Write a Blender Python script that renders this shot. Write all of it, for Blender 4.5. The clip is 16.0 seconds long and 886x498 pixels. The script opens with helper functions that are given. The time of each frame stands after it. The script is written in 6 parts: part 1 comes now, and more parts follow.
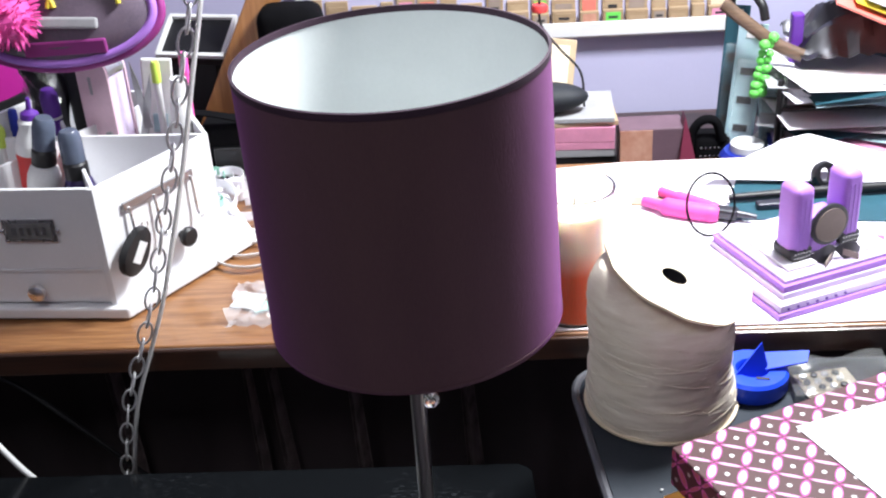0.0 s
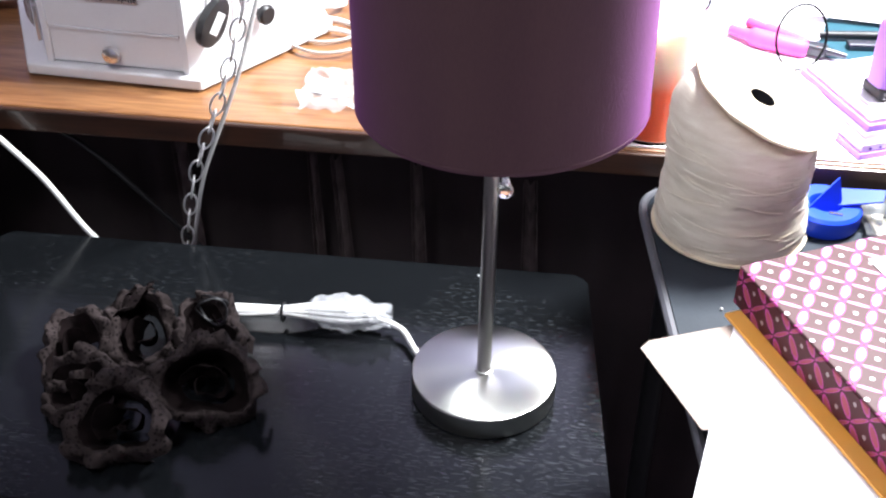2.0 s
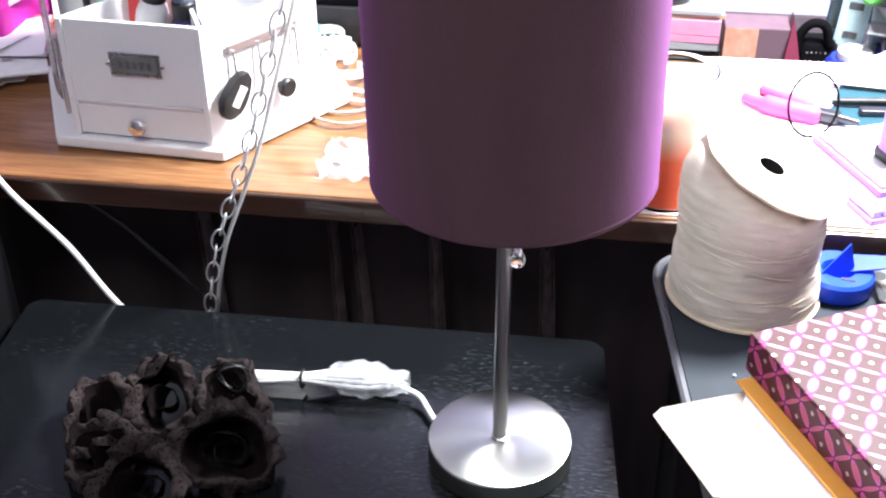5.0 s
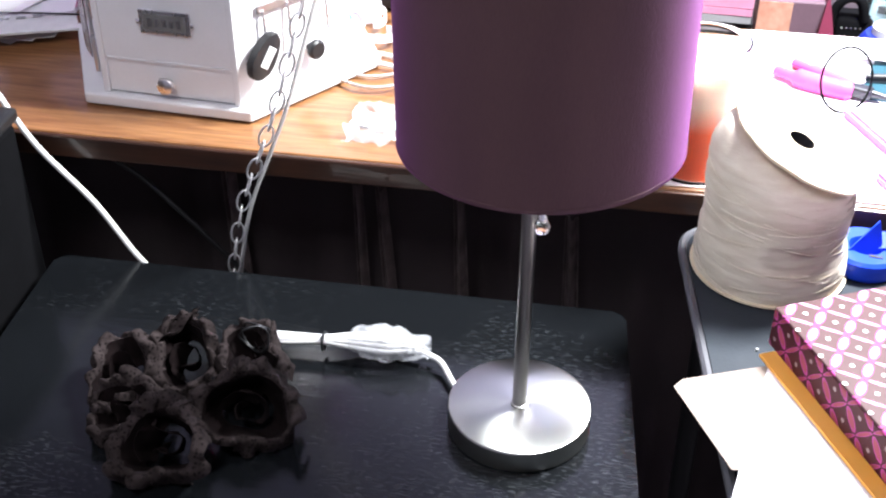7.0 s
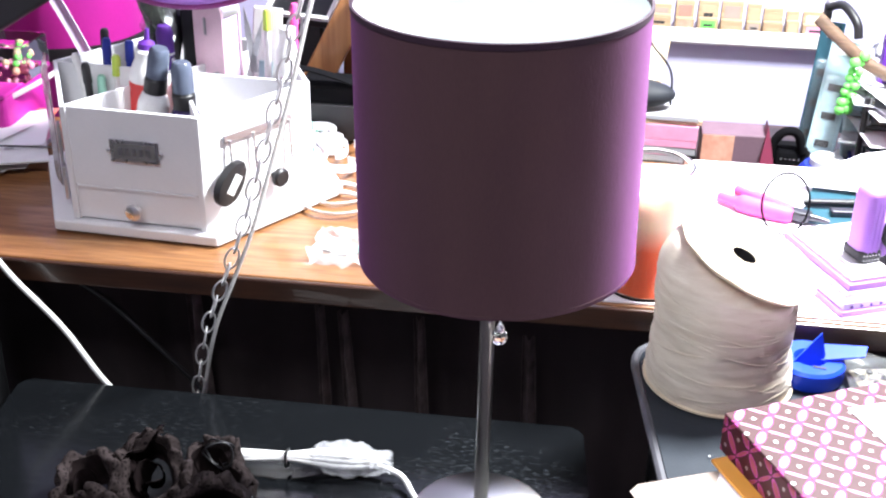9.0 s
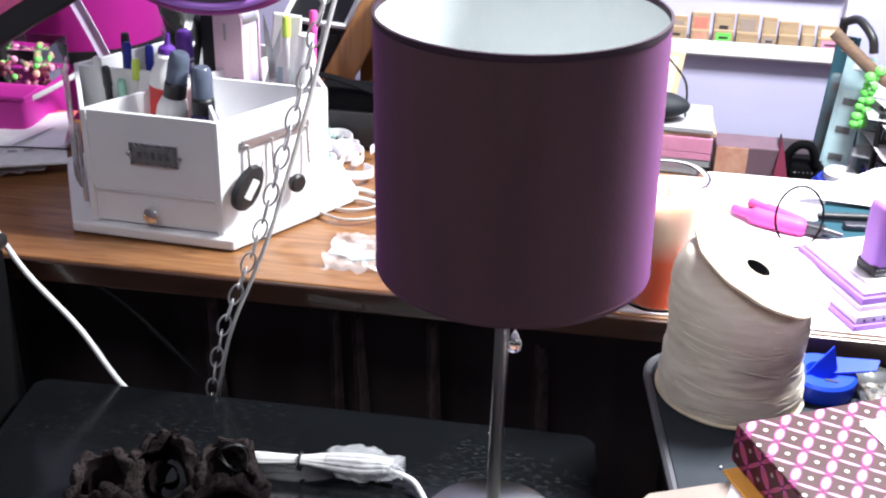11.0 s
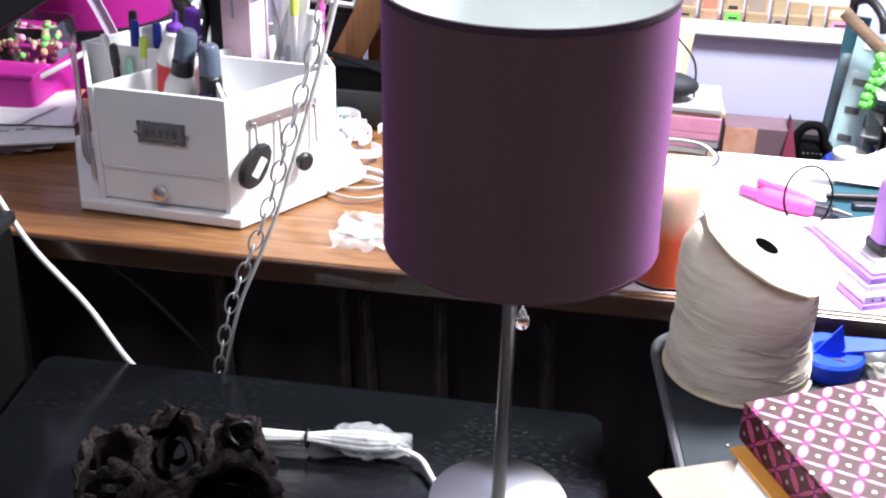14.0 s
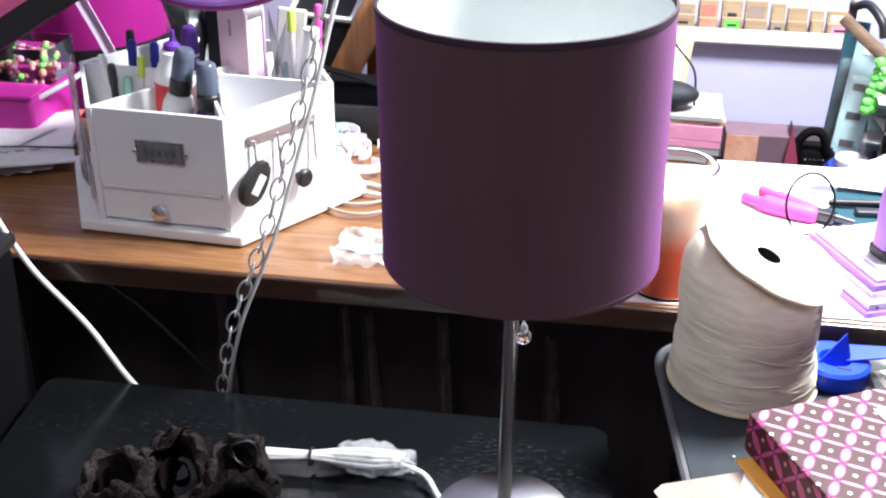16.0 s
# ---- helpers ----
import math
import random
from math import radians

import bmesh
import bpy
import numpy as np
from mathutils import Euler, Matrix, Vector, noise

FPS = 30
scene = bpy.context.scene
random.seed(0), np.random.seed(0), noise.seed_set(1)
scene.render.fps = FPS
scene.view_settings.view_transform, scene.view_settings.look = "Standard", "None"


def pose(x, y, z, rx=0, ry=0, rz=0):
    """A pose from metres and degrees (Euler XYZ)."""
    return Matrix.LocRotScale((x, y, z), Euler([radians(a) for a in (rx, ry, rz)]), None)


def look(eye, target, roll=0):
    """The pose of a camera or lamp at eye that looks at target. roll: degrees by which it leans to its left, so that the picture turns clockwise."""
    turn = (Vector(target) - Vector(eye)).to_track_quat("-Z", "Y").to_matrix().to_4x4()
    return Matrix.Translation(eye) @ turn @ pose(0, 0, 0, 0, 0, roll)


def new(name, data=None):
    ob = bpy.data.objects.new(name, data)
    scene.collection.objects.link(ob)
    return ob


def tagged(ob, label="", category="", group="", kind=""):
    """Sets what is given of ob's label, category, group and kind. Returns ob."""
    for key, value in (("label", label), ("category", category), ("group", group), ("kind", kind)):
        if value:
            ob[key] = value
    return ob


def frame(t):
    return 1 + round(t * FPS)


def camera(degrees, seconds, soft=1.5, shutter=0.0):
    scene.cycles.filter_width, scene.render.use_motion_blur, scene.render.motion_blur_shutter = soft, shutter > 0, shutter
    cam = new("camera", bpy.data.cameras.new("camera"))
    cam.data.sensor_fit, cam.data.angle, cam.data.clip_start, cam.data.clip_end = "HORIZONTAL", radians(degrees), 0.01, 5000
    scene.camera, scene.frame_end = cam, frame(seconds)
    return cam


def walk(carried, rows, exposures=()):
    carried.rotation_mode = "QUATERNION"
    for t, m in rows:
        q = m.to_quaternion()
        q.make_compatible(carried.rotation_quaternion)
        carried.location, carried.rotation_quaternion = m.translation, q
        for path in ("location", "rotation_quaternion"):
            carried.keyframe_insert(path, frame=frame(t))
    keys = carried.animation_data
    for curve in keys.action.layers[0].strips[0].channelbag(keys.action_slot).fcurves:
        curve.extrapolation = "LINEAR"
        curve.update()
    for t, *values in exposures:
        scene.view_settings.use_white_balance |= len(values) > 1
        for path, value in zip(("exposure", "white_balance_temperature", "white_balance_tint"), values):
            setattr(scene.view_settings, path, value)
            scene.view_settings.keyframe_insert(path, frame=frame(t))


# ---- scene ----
# The side table's top lies T metres over the floor; places below are given from the foot of the lamp on it.
T = 0.62
D = 0.124          # the desk's top over the side table's

# ---- camera ----
cam = camera(41.3, 16.0, soft=2.2)
PATH = [
    (0, (0.0795, -0.7422, 1.3630), (-0.0435, 1.0112, 0.4090), -4.0),
    (0.5, (0.0783, -0.7352, 1.3600), (-0.0885, 1.0120, 0.4020), -4.8),
    (1, (0.0782, -0.7332, 1.3650), (-0.1302, 0.9979, 0.3850), -4.3),
    (1.5, (0.0617, -0.7516, 1.3410), (-0.1464, 0.9305, 0.2790), -1.3),
    (2, (0.0489, -0.7580, 1.3230), (-0.1333, 0.8488, 0.1450), 0.8),
    (2.5, (0.0469, -0.7610, 1.3300), (-0.1432, 0.8465, 0.1560), 0.9),
    (3, (0.0372, -0.7713, 1.3320), (-0.2018, 0.8310, 0.1600), 1.3),
    (3.5, (0.0451, -0.7671, 1.3490), (-0.1893, 0.8863, 0.2480), -0.4),
    (6, (0.0631, -0.7666, 1.3350), (-0.1803, 0.8886, 0.2400), -0.3),
    (6.5, (0.0591, -0.7677, 1.3380), (-0.1879, 0.8724, 0.2210), 0.5),
    (7, (0.0621, -0.7676, 1.3350), (-0.2135, 0.8557, 0.1980), 0.3),
    (7.5, (0.0682, -0.7705, 1.3340), (-0.2174, 0.8536, 0.2020), -0.5),
    (8, (0.0716, -0.7874, 1.3300), (-0.1659, 0.9480, 0.3640), 0.5),
    (10.5, (0.0606, -0.8227, 1.3360), (-0.1687, 0.9429, 0.4240), 1.3),
    (11, (0.0625, -0.8216, 1.3360), (-0.1807, 0.9406, 0.4230), 1.7),
    (11.5, (0.0626, -0.8236, 1.3300), (-0.1855, 0.9325, 0.4050), 1.8),
    (12, (0.0685, -0.8215, 1.3270), (-0.1764, 0.9297, 0.3920), 1.4),
    (12.5, (0.0684, -0.8175, 1.3250), (-0.1843, 0.9245, 0.3760), 1.3),
    (13, (0.0695, -0.8195, 1.3320), (-0.1738, 0.9468, 0.4260), 1.4),
    (13.5, (0.0635, -0.8206, 1.3320), (-0.1737, 0.9418, 0.4160), 1.8),
    (14, (0.0626, -0.8236, 1.3300), (-0.1903, 0.9253, 0.3930), 1.7),
    (14.5, (0.0675, -0.8195, 1.3320), (-0.1876, 0.9354, 0.4080), 1.2),
    (15, (0.0694, -0.8185, 1.3290), (-0.1817, 0.9426, 0.4140), 1.1),
    (15.5, (0.0674, -0.8165, 1.3280), (-0.1947, 0.9402, 0.4100), 0.9),
    (16, (0.0664, -0.8165, 1.3320), (-0.1976, 0.9381, 0.4100), 0.5),
]
EXPOSURE = [(0.0, -0.55), (0.5, -0.75), (1.0, -0.95), (1.5, -0.85), (2.0, 0.35), (2.5, 0.55), (3.0, 0.65), (3.5, 1.05), (6.0, 0.2), (6.5, 0.4), (7.0, 0.5), (7.5, 0.6), (8.0, 0.85), (10.5, -0.27), (12.0, -0.18), (16.0, -0.1)]
walk(cam, [(t, look(eye, target, roll)) for t, eye, target, roll in PATH], EXPOSURE)

# ---- light ----
world = bpy.data.worlds.new("world")
scene.world = world
world.use_nodes = True
world.node_tree.nodes["Background"].inputs[0].default_value = (0.75, 0.8, 1.0, 1)
world.node_tree.nodes["Background"].inputs[1].default_value = 0.3


def area_lamp(name, eye, target, power, size, colour):
    data = bpy.data.lights.new(name, "AREA")
    data.energy, data.size, data.color = power, size, colour
    ob = new(name, data)
    ob.matrix_world = look(eye, target)
    return ob


area_lamp("desk_light", (0.52, 0.42, T + 1.12), (0.1, 0.25, T + 0.1), 60, 0.25, (0.945, 0.972, 1.0))
area_lamp("ceiling_light", (-0.3, -0.9, 2.38), (-0.3, -0.9, 0), 13, 0.5, (0.95, 0.96, 1.0))

# ---- materials ----
def nodes_of(m):
    m.use_nodes = True
    return m.node_tree.nodes, m.node_tree.links


def material(name, base, rough=0.5, metal=0.0, second=None, scale=40.0, stretch=(1, 1, 1), bump=0.15, grain=300.0,
             spec=0.5, transmission=0.0, alpha=1.0, coat=0.0, sheen=0.0, emit=0.0, ior=1.45, spread=0.25, subsurface=0.0):
    """A surface whose colour wanders between base and second at two scales, with fine relief."""
    m = bpy.data.materials.new(name)
    n, l = nodes_of(m)
    b = n["Principled BSDF"]
    second = second or tuple(c * 0.82 for c in base)
    co = n.new("ShaderNodeTexCoord")
    mp = n.new("ShaderNodeMapping")
    mp.inputs["Scale"].default_value = stretch
    l.new(co.outputs["Object"], mp.inputs[0])
    big, small = n.new("ShaderNodeTexNoise"), n.new("ShaderNodeTexNoise")
    big.inputs["Scale"].default_value, big.inputs["Detail"].default_value = scale, 4
    small.inputs["Scale"].default_value, small.inputs["Detail"].default_value = grain, 3
    l.new(mp.outputs[0], big.inputs["Vector"])
    l.new(mp.outputs[0], small.inputs["Vector"])
    add = n.new("ShaderNodeMath")
    add.operation = "MULTIPLY_ADD"
    add.inputs[1].default_value = 0.35
    l.new(small.outputs[0], add.inputs[0])
    l.new(big.outputs[0], add.inputs[2])
    ramp = n.new("ShaderNodeMapRange")
    ramp.inputs[1].default_value, ramp.inputs[2].default_value = 0.67 - spread, 0.67 + spread
    l.new(add.outputs[0], ramp.inputs[0])
    mix = n.new("ShaderNodeMix")
    mix.data_type = "RGBA"
    mix.inputs[6].default_value, mix.inputs[7].default_value = (*base, 1), (*second, 1)
    l.new(ramp.outputs[0], mix.inputs[0])
    l.new(mix.outputs[2], b.inputs["Base Color"])
    rr = n.new("ShaderNodeMapRange")
    rr.inputs[3].default_value, rr.inputs[4].default_value = max(rough - 0.08, 0.02), min(rough + 0.1, 1)
    l.new(add.outputs[0], rr.inputs[0])
    l.new(rr.outputs[0], b.inputs["Roughness"])
    bp = n.new("ShaderNodeBump")
    bp.inputs["Strength"].default_value, bp.inputs["Distance"].default_value = bump, 0.002
    l.new(add.outputs[0], bp.inputs["Height"])
    l.new(bp.outputs[0], b.inputs["Normal"])
    b.inputs["Metallic"].default_value = metal
    b.inputs["Specular IOR Level"].default_value = spec
    b.inputs["Transmission Weight"].default_value = transmission
    b.inputs["Alpha"].default_value = alpha
    b.inputs["Coat Weight"].default_value = coat
    b.inputs["Sheen Weight"].default_value = sheen
    b.inputs["IOR"].default_value = ior
    if subsurface:
        b.inputs["Subsurface Weight"].default_value = subsurface
        b.inputs["Subsurface Radius"].default_value = (0.02, 0.008, 0.004)
        b.inputs["Subsurface Scale"].default_value = 1.0
    return m


def wood(name, light, dark, along="x", rough=0.35, scale=1.0, coat=0.3):
    """Wood with long grain along one axis, pores and slow bands."""
    m = bpy.data.materials.new(name)
    n, l = nodes_of(m)
    b = n["Principled BSDF"]
    co, mp = n.new("ShaderNodeTexCoord"), n.new("ShaderNodeMapping")
    s = {"x": (3, 40, 40), "y": (40, 3, 40), "z": (40, 40, 3)}[along]
    mp.inputs["Scale"].default_value = [v * scale for v in s]
    l.new(co.outputs["Object"], mp.inputs[0])
    a, c = n.new("ShaderNodeTexNoise"), n.new("ShaderNodeTexNoise")
    a.inputs["Scale"].default_value, a.inputs["Detail"].default_value, a.inputs["Distortion"].default_value = 1.0, 5, 0.8
    c.inputs["Scale"].default_value, c.inputs["Detail"].default_value = 5.0, 6
    l.new(mp.outputs[0], a.inputs["Vector"])
    l.new(mp.outputs[0], c.inputs["Vector"])
    add = n.new("ShaderNodeMath")
    add.operation = "MULTIPLY_ADD"
    add.inputs[1].default_value = 0.6
    l.new(c.outputs[0], add.inputs[0])
    l.new(a.outputs[0], add.inputs[2])
    ramp = n.new("ShaderNodeValToRGB")
    ramp.color_ramp.elements[0].position, ramp.color_ramp.elements[1].position = 0.62, 0.98
    ramp.color_ramp.elements[0].color, ramp.color_ramp.elements[1].color = (*dark, 1), (*light, 1)
    l.new(add.outputs[0], ramp.inputs[0])
    l.new(ramp.outputs[0], b.inputs["Base Color"])
    bp = n.new("ShaderNodeBump")
    bp.inputs["Strength"].default_value, bp.inputs["Distance"].default_value = 0.25, 0.001
    l.new(add.outputs[0], bp.inputs["Height"])
    l.new(bp.outputs[0], b.inputs["Normal"])
    rr = n.new("ShaderNodeMapRange")
    rr.inputs[3].default_value, rr.inputs[4].default_value = rough + 0.15, rough - 0.1
    l.new(add.outputs[0], rr.inputs[0])
    l.new(rr.outputs[0], b.inputs["Roughness"])
    b.inputs["Coat Weight"].default_value = coat
    return m


def printed(name, ground, petal, dot, axes, cell):
    """Printed paper: a lattice of wide and slim petals with a dot in each cell, in the plane of two axes."""
    m = bpy.data.materials.new(name)
    n, l = nodes_of(m)
    b = n["Principled BSDF"]
    co, sp = n.new("ShaderNodeTexCoord"), n.new("ShaderNodeSeparateXYZ")
    l.new(co.outputs["Object"], sp.inputs[0])

    def calc(op, a, c=None, d=None):
        q = n.new("ShaderNodeMath")
        q.operation = op
        for k, v in enumerate((a, c, d)):
            if v is None:
                continue
            if isinstance(v, (int, float)):
                q.inputs[k].default_value = v
            else:
                l.new(v, q.inputs[k])
        return q.outputs[0]

    # the lattice runs across the corners of the sheet
    p0 = calc("MULTIPLY_ADD", calc("ADD", sp.outputs[axes[0]], sp.outputs[axes[1]]), 0.7071, 0.0173)
    q0 = calc("MULTIPLY_ADD", calc("SUBTRACT", sp.outputs[axes[0]], sp.outputs[axes[1]]), 0.7071, 0.0068)
    u = calc("SUBTRACT", calc("FRACT", calc("DIVIDE", p0, cell)), 0.5)
    v = calc("SUBTRACT", calc("FRACT", calc("DIVIDE", q0, cell)), 0.5)
    eu, ev = calc("SUBTRACT", 0.5, calc("ABSOLUTE", u)), calc("SUBTRACT", 0.5, calc("ABSOLUTE", v))

    def oval(p, q, ra, rb):
        s = calc("ADD", calc("POWER", calc("ABSOLUTE", calc("DIVIDE", p, ra)), 2.0), calc("POWER", calc("ABSOLUTE", calc("DIVIDE", q, rb)), 2.0))
        return s

    o1, o2, o3 = oval(u, ev, 0.37, 0.15), oval(eu, v, 0.065, 0.41), oval(u, v, 0.085, 0.085)
    inside = calc("LESS_THAN", calc("MINIMUM", o1, o2), 0.80)
    edge = calc("LESS_THAN", calc("MINIMUM", o1, o2), 1.35)
    dots = calc("LESS_THAN", o3, 1.0)

    def blend(f, a, c):
        q = n.new("ShaderNodeMix")
        q.data_type = "RGBA"
        l.new(f, q.inputs[0])
        for k, w in ((6, a), (7, c)):
            if isinstance(w, tuple):
                q.inputs[k].default_value = (*w, 1)
            else:
                l.new(w, q.inputs[k])
        return q.outputs[2]

    col = blend(edge, ground, (0.42, 0.05, 0.26))
    col = blend(inside, col, petal)
    col = blend(dots, col, dot)
    grain = n.new("ShaderNodeTexNoise")
    grain.inputs["Scale"].default_value = 120
    l.new(co.outputs["Object"], grain.inputs["Vector"])
    hs = n.new("ShaderNodeHueSaturation")
    l.new(calc("MULTIPLY_ADD", grain.outputs[0], 0.35, 0.82), hs.inputs["Value"])
    l.new(col, hs.inputs["Color"])
    l.new(hs.outputs[0], b.inputs["Base Color"])
    b.inputs["Roughness"].default_value = 0.55
    b.inputs["Specular IOR Level"].default_value = 0.25
    return m


M = {}
M["lavender_wall"] = material("lavender_wall", (0.52, 0.51, 0.71), 0.7, second=(0.48, 0.47, 0.67), scale=6, bump=0.1, grain=180)
M["plain_wall"] = material("plain_wall", (0.5, 0.47, 0.55), 0.8, scale=4)
M["carpet"] = material("carpet", (0.06, 0.05, 0.055), 0.95, scale=20, bump=0.5, grain=500)
M["ceiling_paint"] = material("ceiling_paint", (0.75, 0.75, 0.75), 0.9, scale=5)
M["desk_wood"] = wood("desk_wood", (0.31, 0.148, 0.060), (0.165, 0.066, 0.025), "x", 0.40, 2.0)
M["desk_edge"] = wood("desk_edge", (0.055, 0.022, 0.012), (0.018, 0.008, 0.005), "x", 0.4)
M["black_wood"] = wood("black_wood", (0.0075, 0.0080, 0.0092), (0.0040, 0.0044, 0.0052), "x", 0.27, 2.6, 0.0)
M["black_wood"].node_tree.nodes["Principled BSDF"].inputs["Specular IOR Level"].default_value = 0.34


def worn_black(name):
    """Black paint over open grain: short pale scuffs along the grain, gathered in worn patches."""
    m = bpy.data.materials.new(name)
    n, l = nodes_of(m)
    b = n["Principled BSDF"]
    co = n.new("ShaderNodeTexCoord")

    def field(scale, stretch, detail):
        mp, t = n.new("ShaderNodeMapping"), n.new("ShaderNodeTexNoise")
        mp.inputs["Scale"].default_value = stretch
        l.new(co.outputs["Object"], mp.inputs[0])
        l.new(mp.outputs[0], t.inputs["Vector"])
        t.inputs["Scale"].default_value, t.inputs["Detail"].default_value = scale, detail
        return t.outputs[0]

    def span(v, lo, hi, a=0.0, c=1.0):
        q = n.new("ShaderNodeMapRange")
        q.inputs[1].default_value, q.inputs[2].default_value, q.inputs[3].default_value, q.inputs[4].default_value = lo, hi, a, c
        l.new(v, q.inputs[0])
        return q.outputs[0]

    def times(a, c):
        q = n.new("ShaderNodeMath")
        q.operation = "MULTIPLY"
        l.new(a, q.inputs[0])
        l.new(c, q.inputs[1])
        return q.outputs[0]

    scuff = span(field(1.0, (120, 640, 640), 3), 0.56, 0.72)
    patch = span(field(4.5, (1, 1, 1), 3), 0.46, 0.64, 0.05, 1.0)
    worn = times(scuff, patch)
    mix = n.new("ShaderNodeMix")
    mix.data_type = "RGBA"
    mix.inputs[6].default_value, mix.inputs[7].default_value = (0.0052, 0.0060, 0.0072, 1), (0.050, 0.054, 0.060, 1)
    l.new(worn, mix.inputs[0])
    l.new(mix.outputs[2], b.inputs["Base Color"])
    l.new(span(field(9.0, (1, 1, 1), 4), 0.3, 0.7, 0.10, 0.20), b.inputs["Roughness"])
    b.inputs["Specular IOR Level"].default_value = 0.33
    bp = n.new("ShaderNodeBump")
    bp.inputs["Strength"].default_value, bp.inputs["Distance"].default_value = 0.18, 0.001
    l.new(field(1.0, (30, 260, 260), 4), bp.inputs["Height"])
    l.new(bp.outputs[0], b.inputs["Normal"])
    return m


M["worn_black"] = worn_black("worn_black")
M["slate"] = material("slate", (0.016, 0.022, 0.030), 0.45, second=(0.024, 0.03, 0.04), scale=30, bump=0.2, spec=0.3)
M["grey_trim"] = material("grey_trim", (0.10, 0.10, 0.115), 0.45, metal=0.3)
M["dark_cloth"] = material("dark_cloth", (0.022, 0.016, 0.018), 0.9, second=(0.036, 0.024, 0.027), scale=12, bump=0.3, grain=700)
M["black_plastic"] = material("black_plastic", (0.012, 0.012, 0.014), 0.4, bump=0.05)
M["dull_black"] = material("dull_black", (0.010, 0.013, 0.018), 0.62, bump=0.2)
M["black_cloth"] = material("black_cloth", (0.004, 0.004, 0.005), 0.95, bump=0.4, grain=600, spec=0.1)
M["white_paint"] = material("white_paint", (0.78, 0.78, 0.80), 0.35, second=(0.72, 0.72, 0.74), scale=15, bump=0.05)
M["white_plastic"] = material("white_plastic", (0.8, 0.8, 0.8), 0.35, bump=0.03)
M["white_paper"] = material("white_paper", (0.82, 0.80, 0.84), 0.65, second=(0.77, 0.74, 0.80), scale=12, bump=0.06)
M["cream_card"] = material("cream_card", (0.76, 0.66, 0.50), 0.7, second=(0.70, 0.59, 0.43), scale=30, bump=0.1)
M["beige_paper"] = material("beige_paper", (0.33, 0.265, 0.23), 0.7, scale=25)
M["orange_card"] = material("orange_card", (0.92, 0.42, 0.06), 0.6, second=(0.85, 0.42, 0.1), scale=20)
M["shade_cloth"] = material("shade_cloth", (0.094, 0.052, 0.050), 0.8, second=(0.072, 0.040, 0.041), scale=16, stretch=(1, 1, 0.25), bump=0.35, grain=900, sheen=0.25, spec=0.3)
M["shade_cloth"].node_tree.nodes["Principled BSDF"].inputs["Sheen Roughness"].default_value = 0.50
M["shade_cloth"].node_tree.nodes["Principled BSDF"].inputs["Sheen Tint"].default_value = (0.62, 0.12, 0.75, 1)
M["shade_trim"] = material("shade_trim", (0.040, 0.017, 0.034), 0.7, bump=0.2, grain=900)
M["shade_lining"] = material("shade_lining", (0.72, 0.76, 0.76), 0.6, second=(0.66, 0.70, 0.70), scale=18, bump=0.12)
M["chrome"] = material("chrome", (0.88, 0.88, 0.90), 0.24, metal=1.0, bump=0.02)
M["chain_metal"] = material("chain_metal", (0.92, 0.92, 0.93), 0.36, metal=0.75, bump=0.02)
M["post_steel"] = material("post_steel", (0.56, 0.55, 0.54), 0.27, metal=1.0, bump=0.03, stretch=(1, 1, 0.1))
M["dull_metal"] = material("dull_metal", (0.42, 0.42, 0.44), 0.32, metal=1.0, bump=0.05)
M["dark_metal"] = material("dark_metal", (0.10, 0.10, 0.11), 0.35, metal=1.0, bump=0.05)
M["cord_white"] = material("cord_white", (0.78, 0.78, 0.78), 0.4, bump=0.02)
M["spool_cord"] = material("spool_cord", (0.74, 0.68, 0.58), 0.7, second=(0.62, 0.54, 0.44), scale=30, stretch=(1, 1, 6), bump=0.5, grain=260)
M["wax"] = material("wax", (0.96, 0.17, 0.07), 0.45, second=(0.96, 0.25, 0.12), scale=18, bump=0.05, subsurface=0.5)
wn, wl = nodes_of(M["wax"])
wco, wsp, wrp = wn.new("ShaderNodeTexCoord"), wn.new("ShaderNodeSeparateXYZ"), wn.new("ShaderNodeValToRGB")
wl.new(wco.outputs["Generated"], wsp.inputs[0])
wl.new(wsp.outputs[2], wrp.inputs[0])
# Upper wax goes pale: strong light on it is put into this gradient.
wrp.color_ramp.elements[0].position, wrp.color_ramp.elements[0].color = 0.45, (0.96, 0.20, 0.085, 1)
wrp.color_ramp.elements[1].position, wrp.color_ramp.elements[1].color = 0.70, (0.97, 0.82, 0.68, 1)
wl.new(wrp.outputs[0], wn["Principled BSDF"].inputs["Base Color"])
M["clear_wire"] = material("clear_wire", (0.80, 0.80, 0.80), 0.16, transmission=0.35, ior=1.4, bump=0.03)
M["frayed_cloth"] = material("frayed_cloth", (0.13, 0.095, 0.098), 0.9, second=(0.045, 0.032, 0.034), scale=45, bump=0.5, grain=600)
M["thin_film"] = material("thin_film", (0.86, 0.88, 0.92), 0.14, alpha=0.17, bump=0.6, scale=60)
M["elastic"] = material("elastic", (0.008, 0.008, 0.009), 0.9, bump=0.2, spec=0.1)
M["rosette"] = material("rosette", (0.004, 0.0024, 0.0027), 0.95, second=(0.012, 0.0075, 0.008), scale=60, bump=0.5, grain=600, spec=0.1)
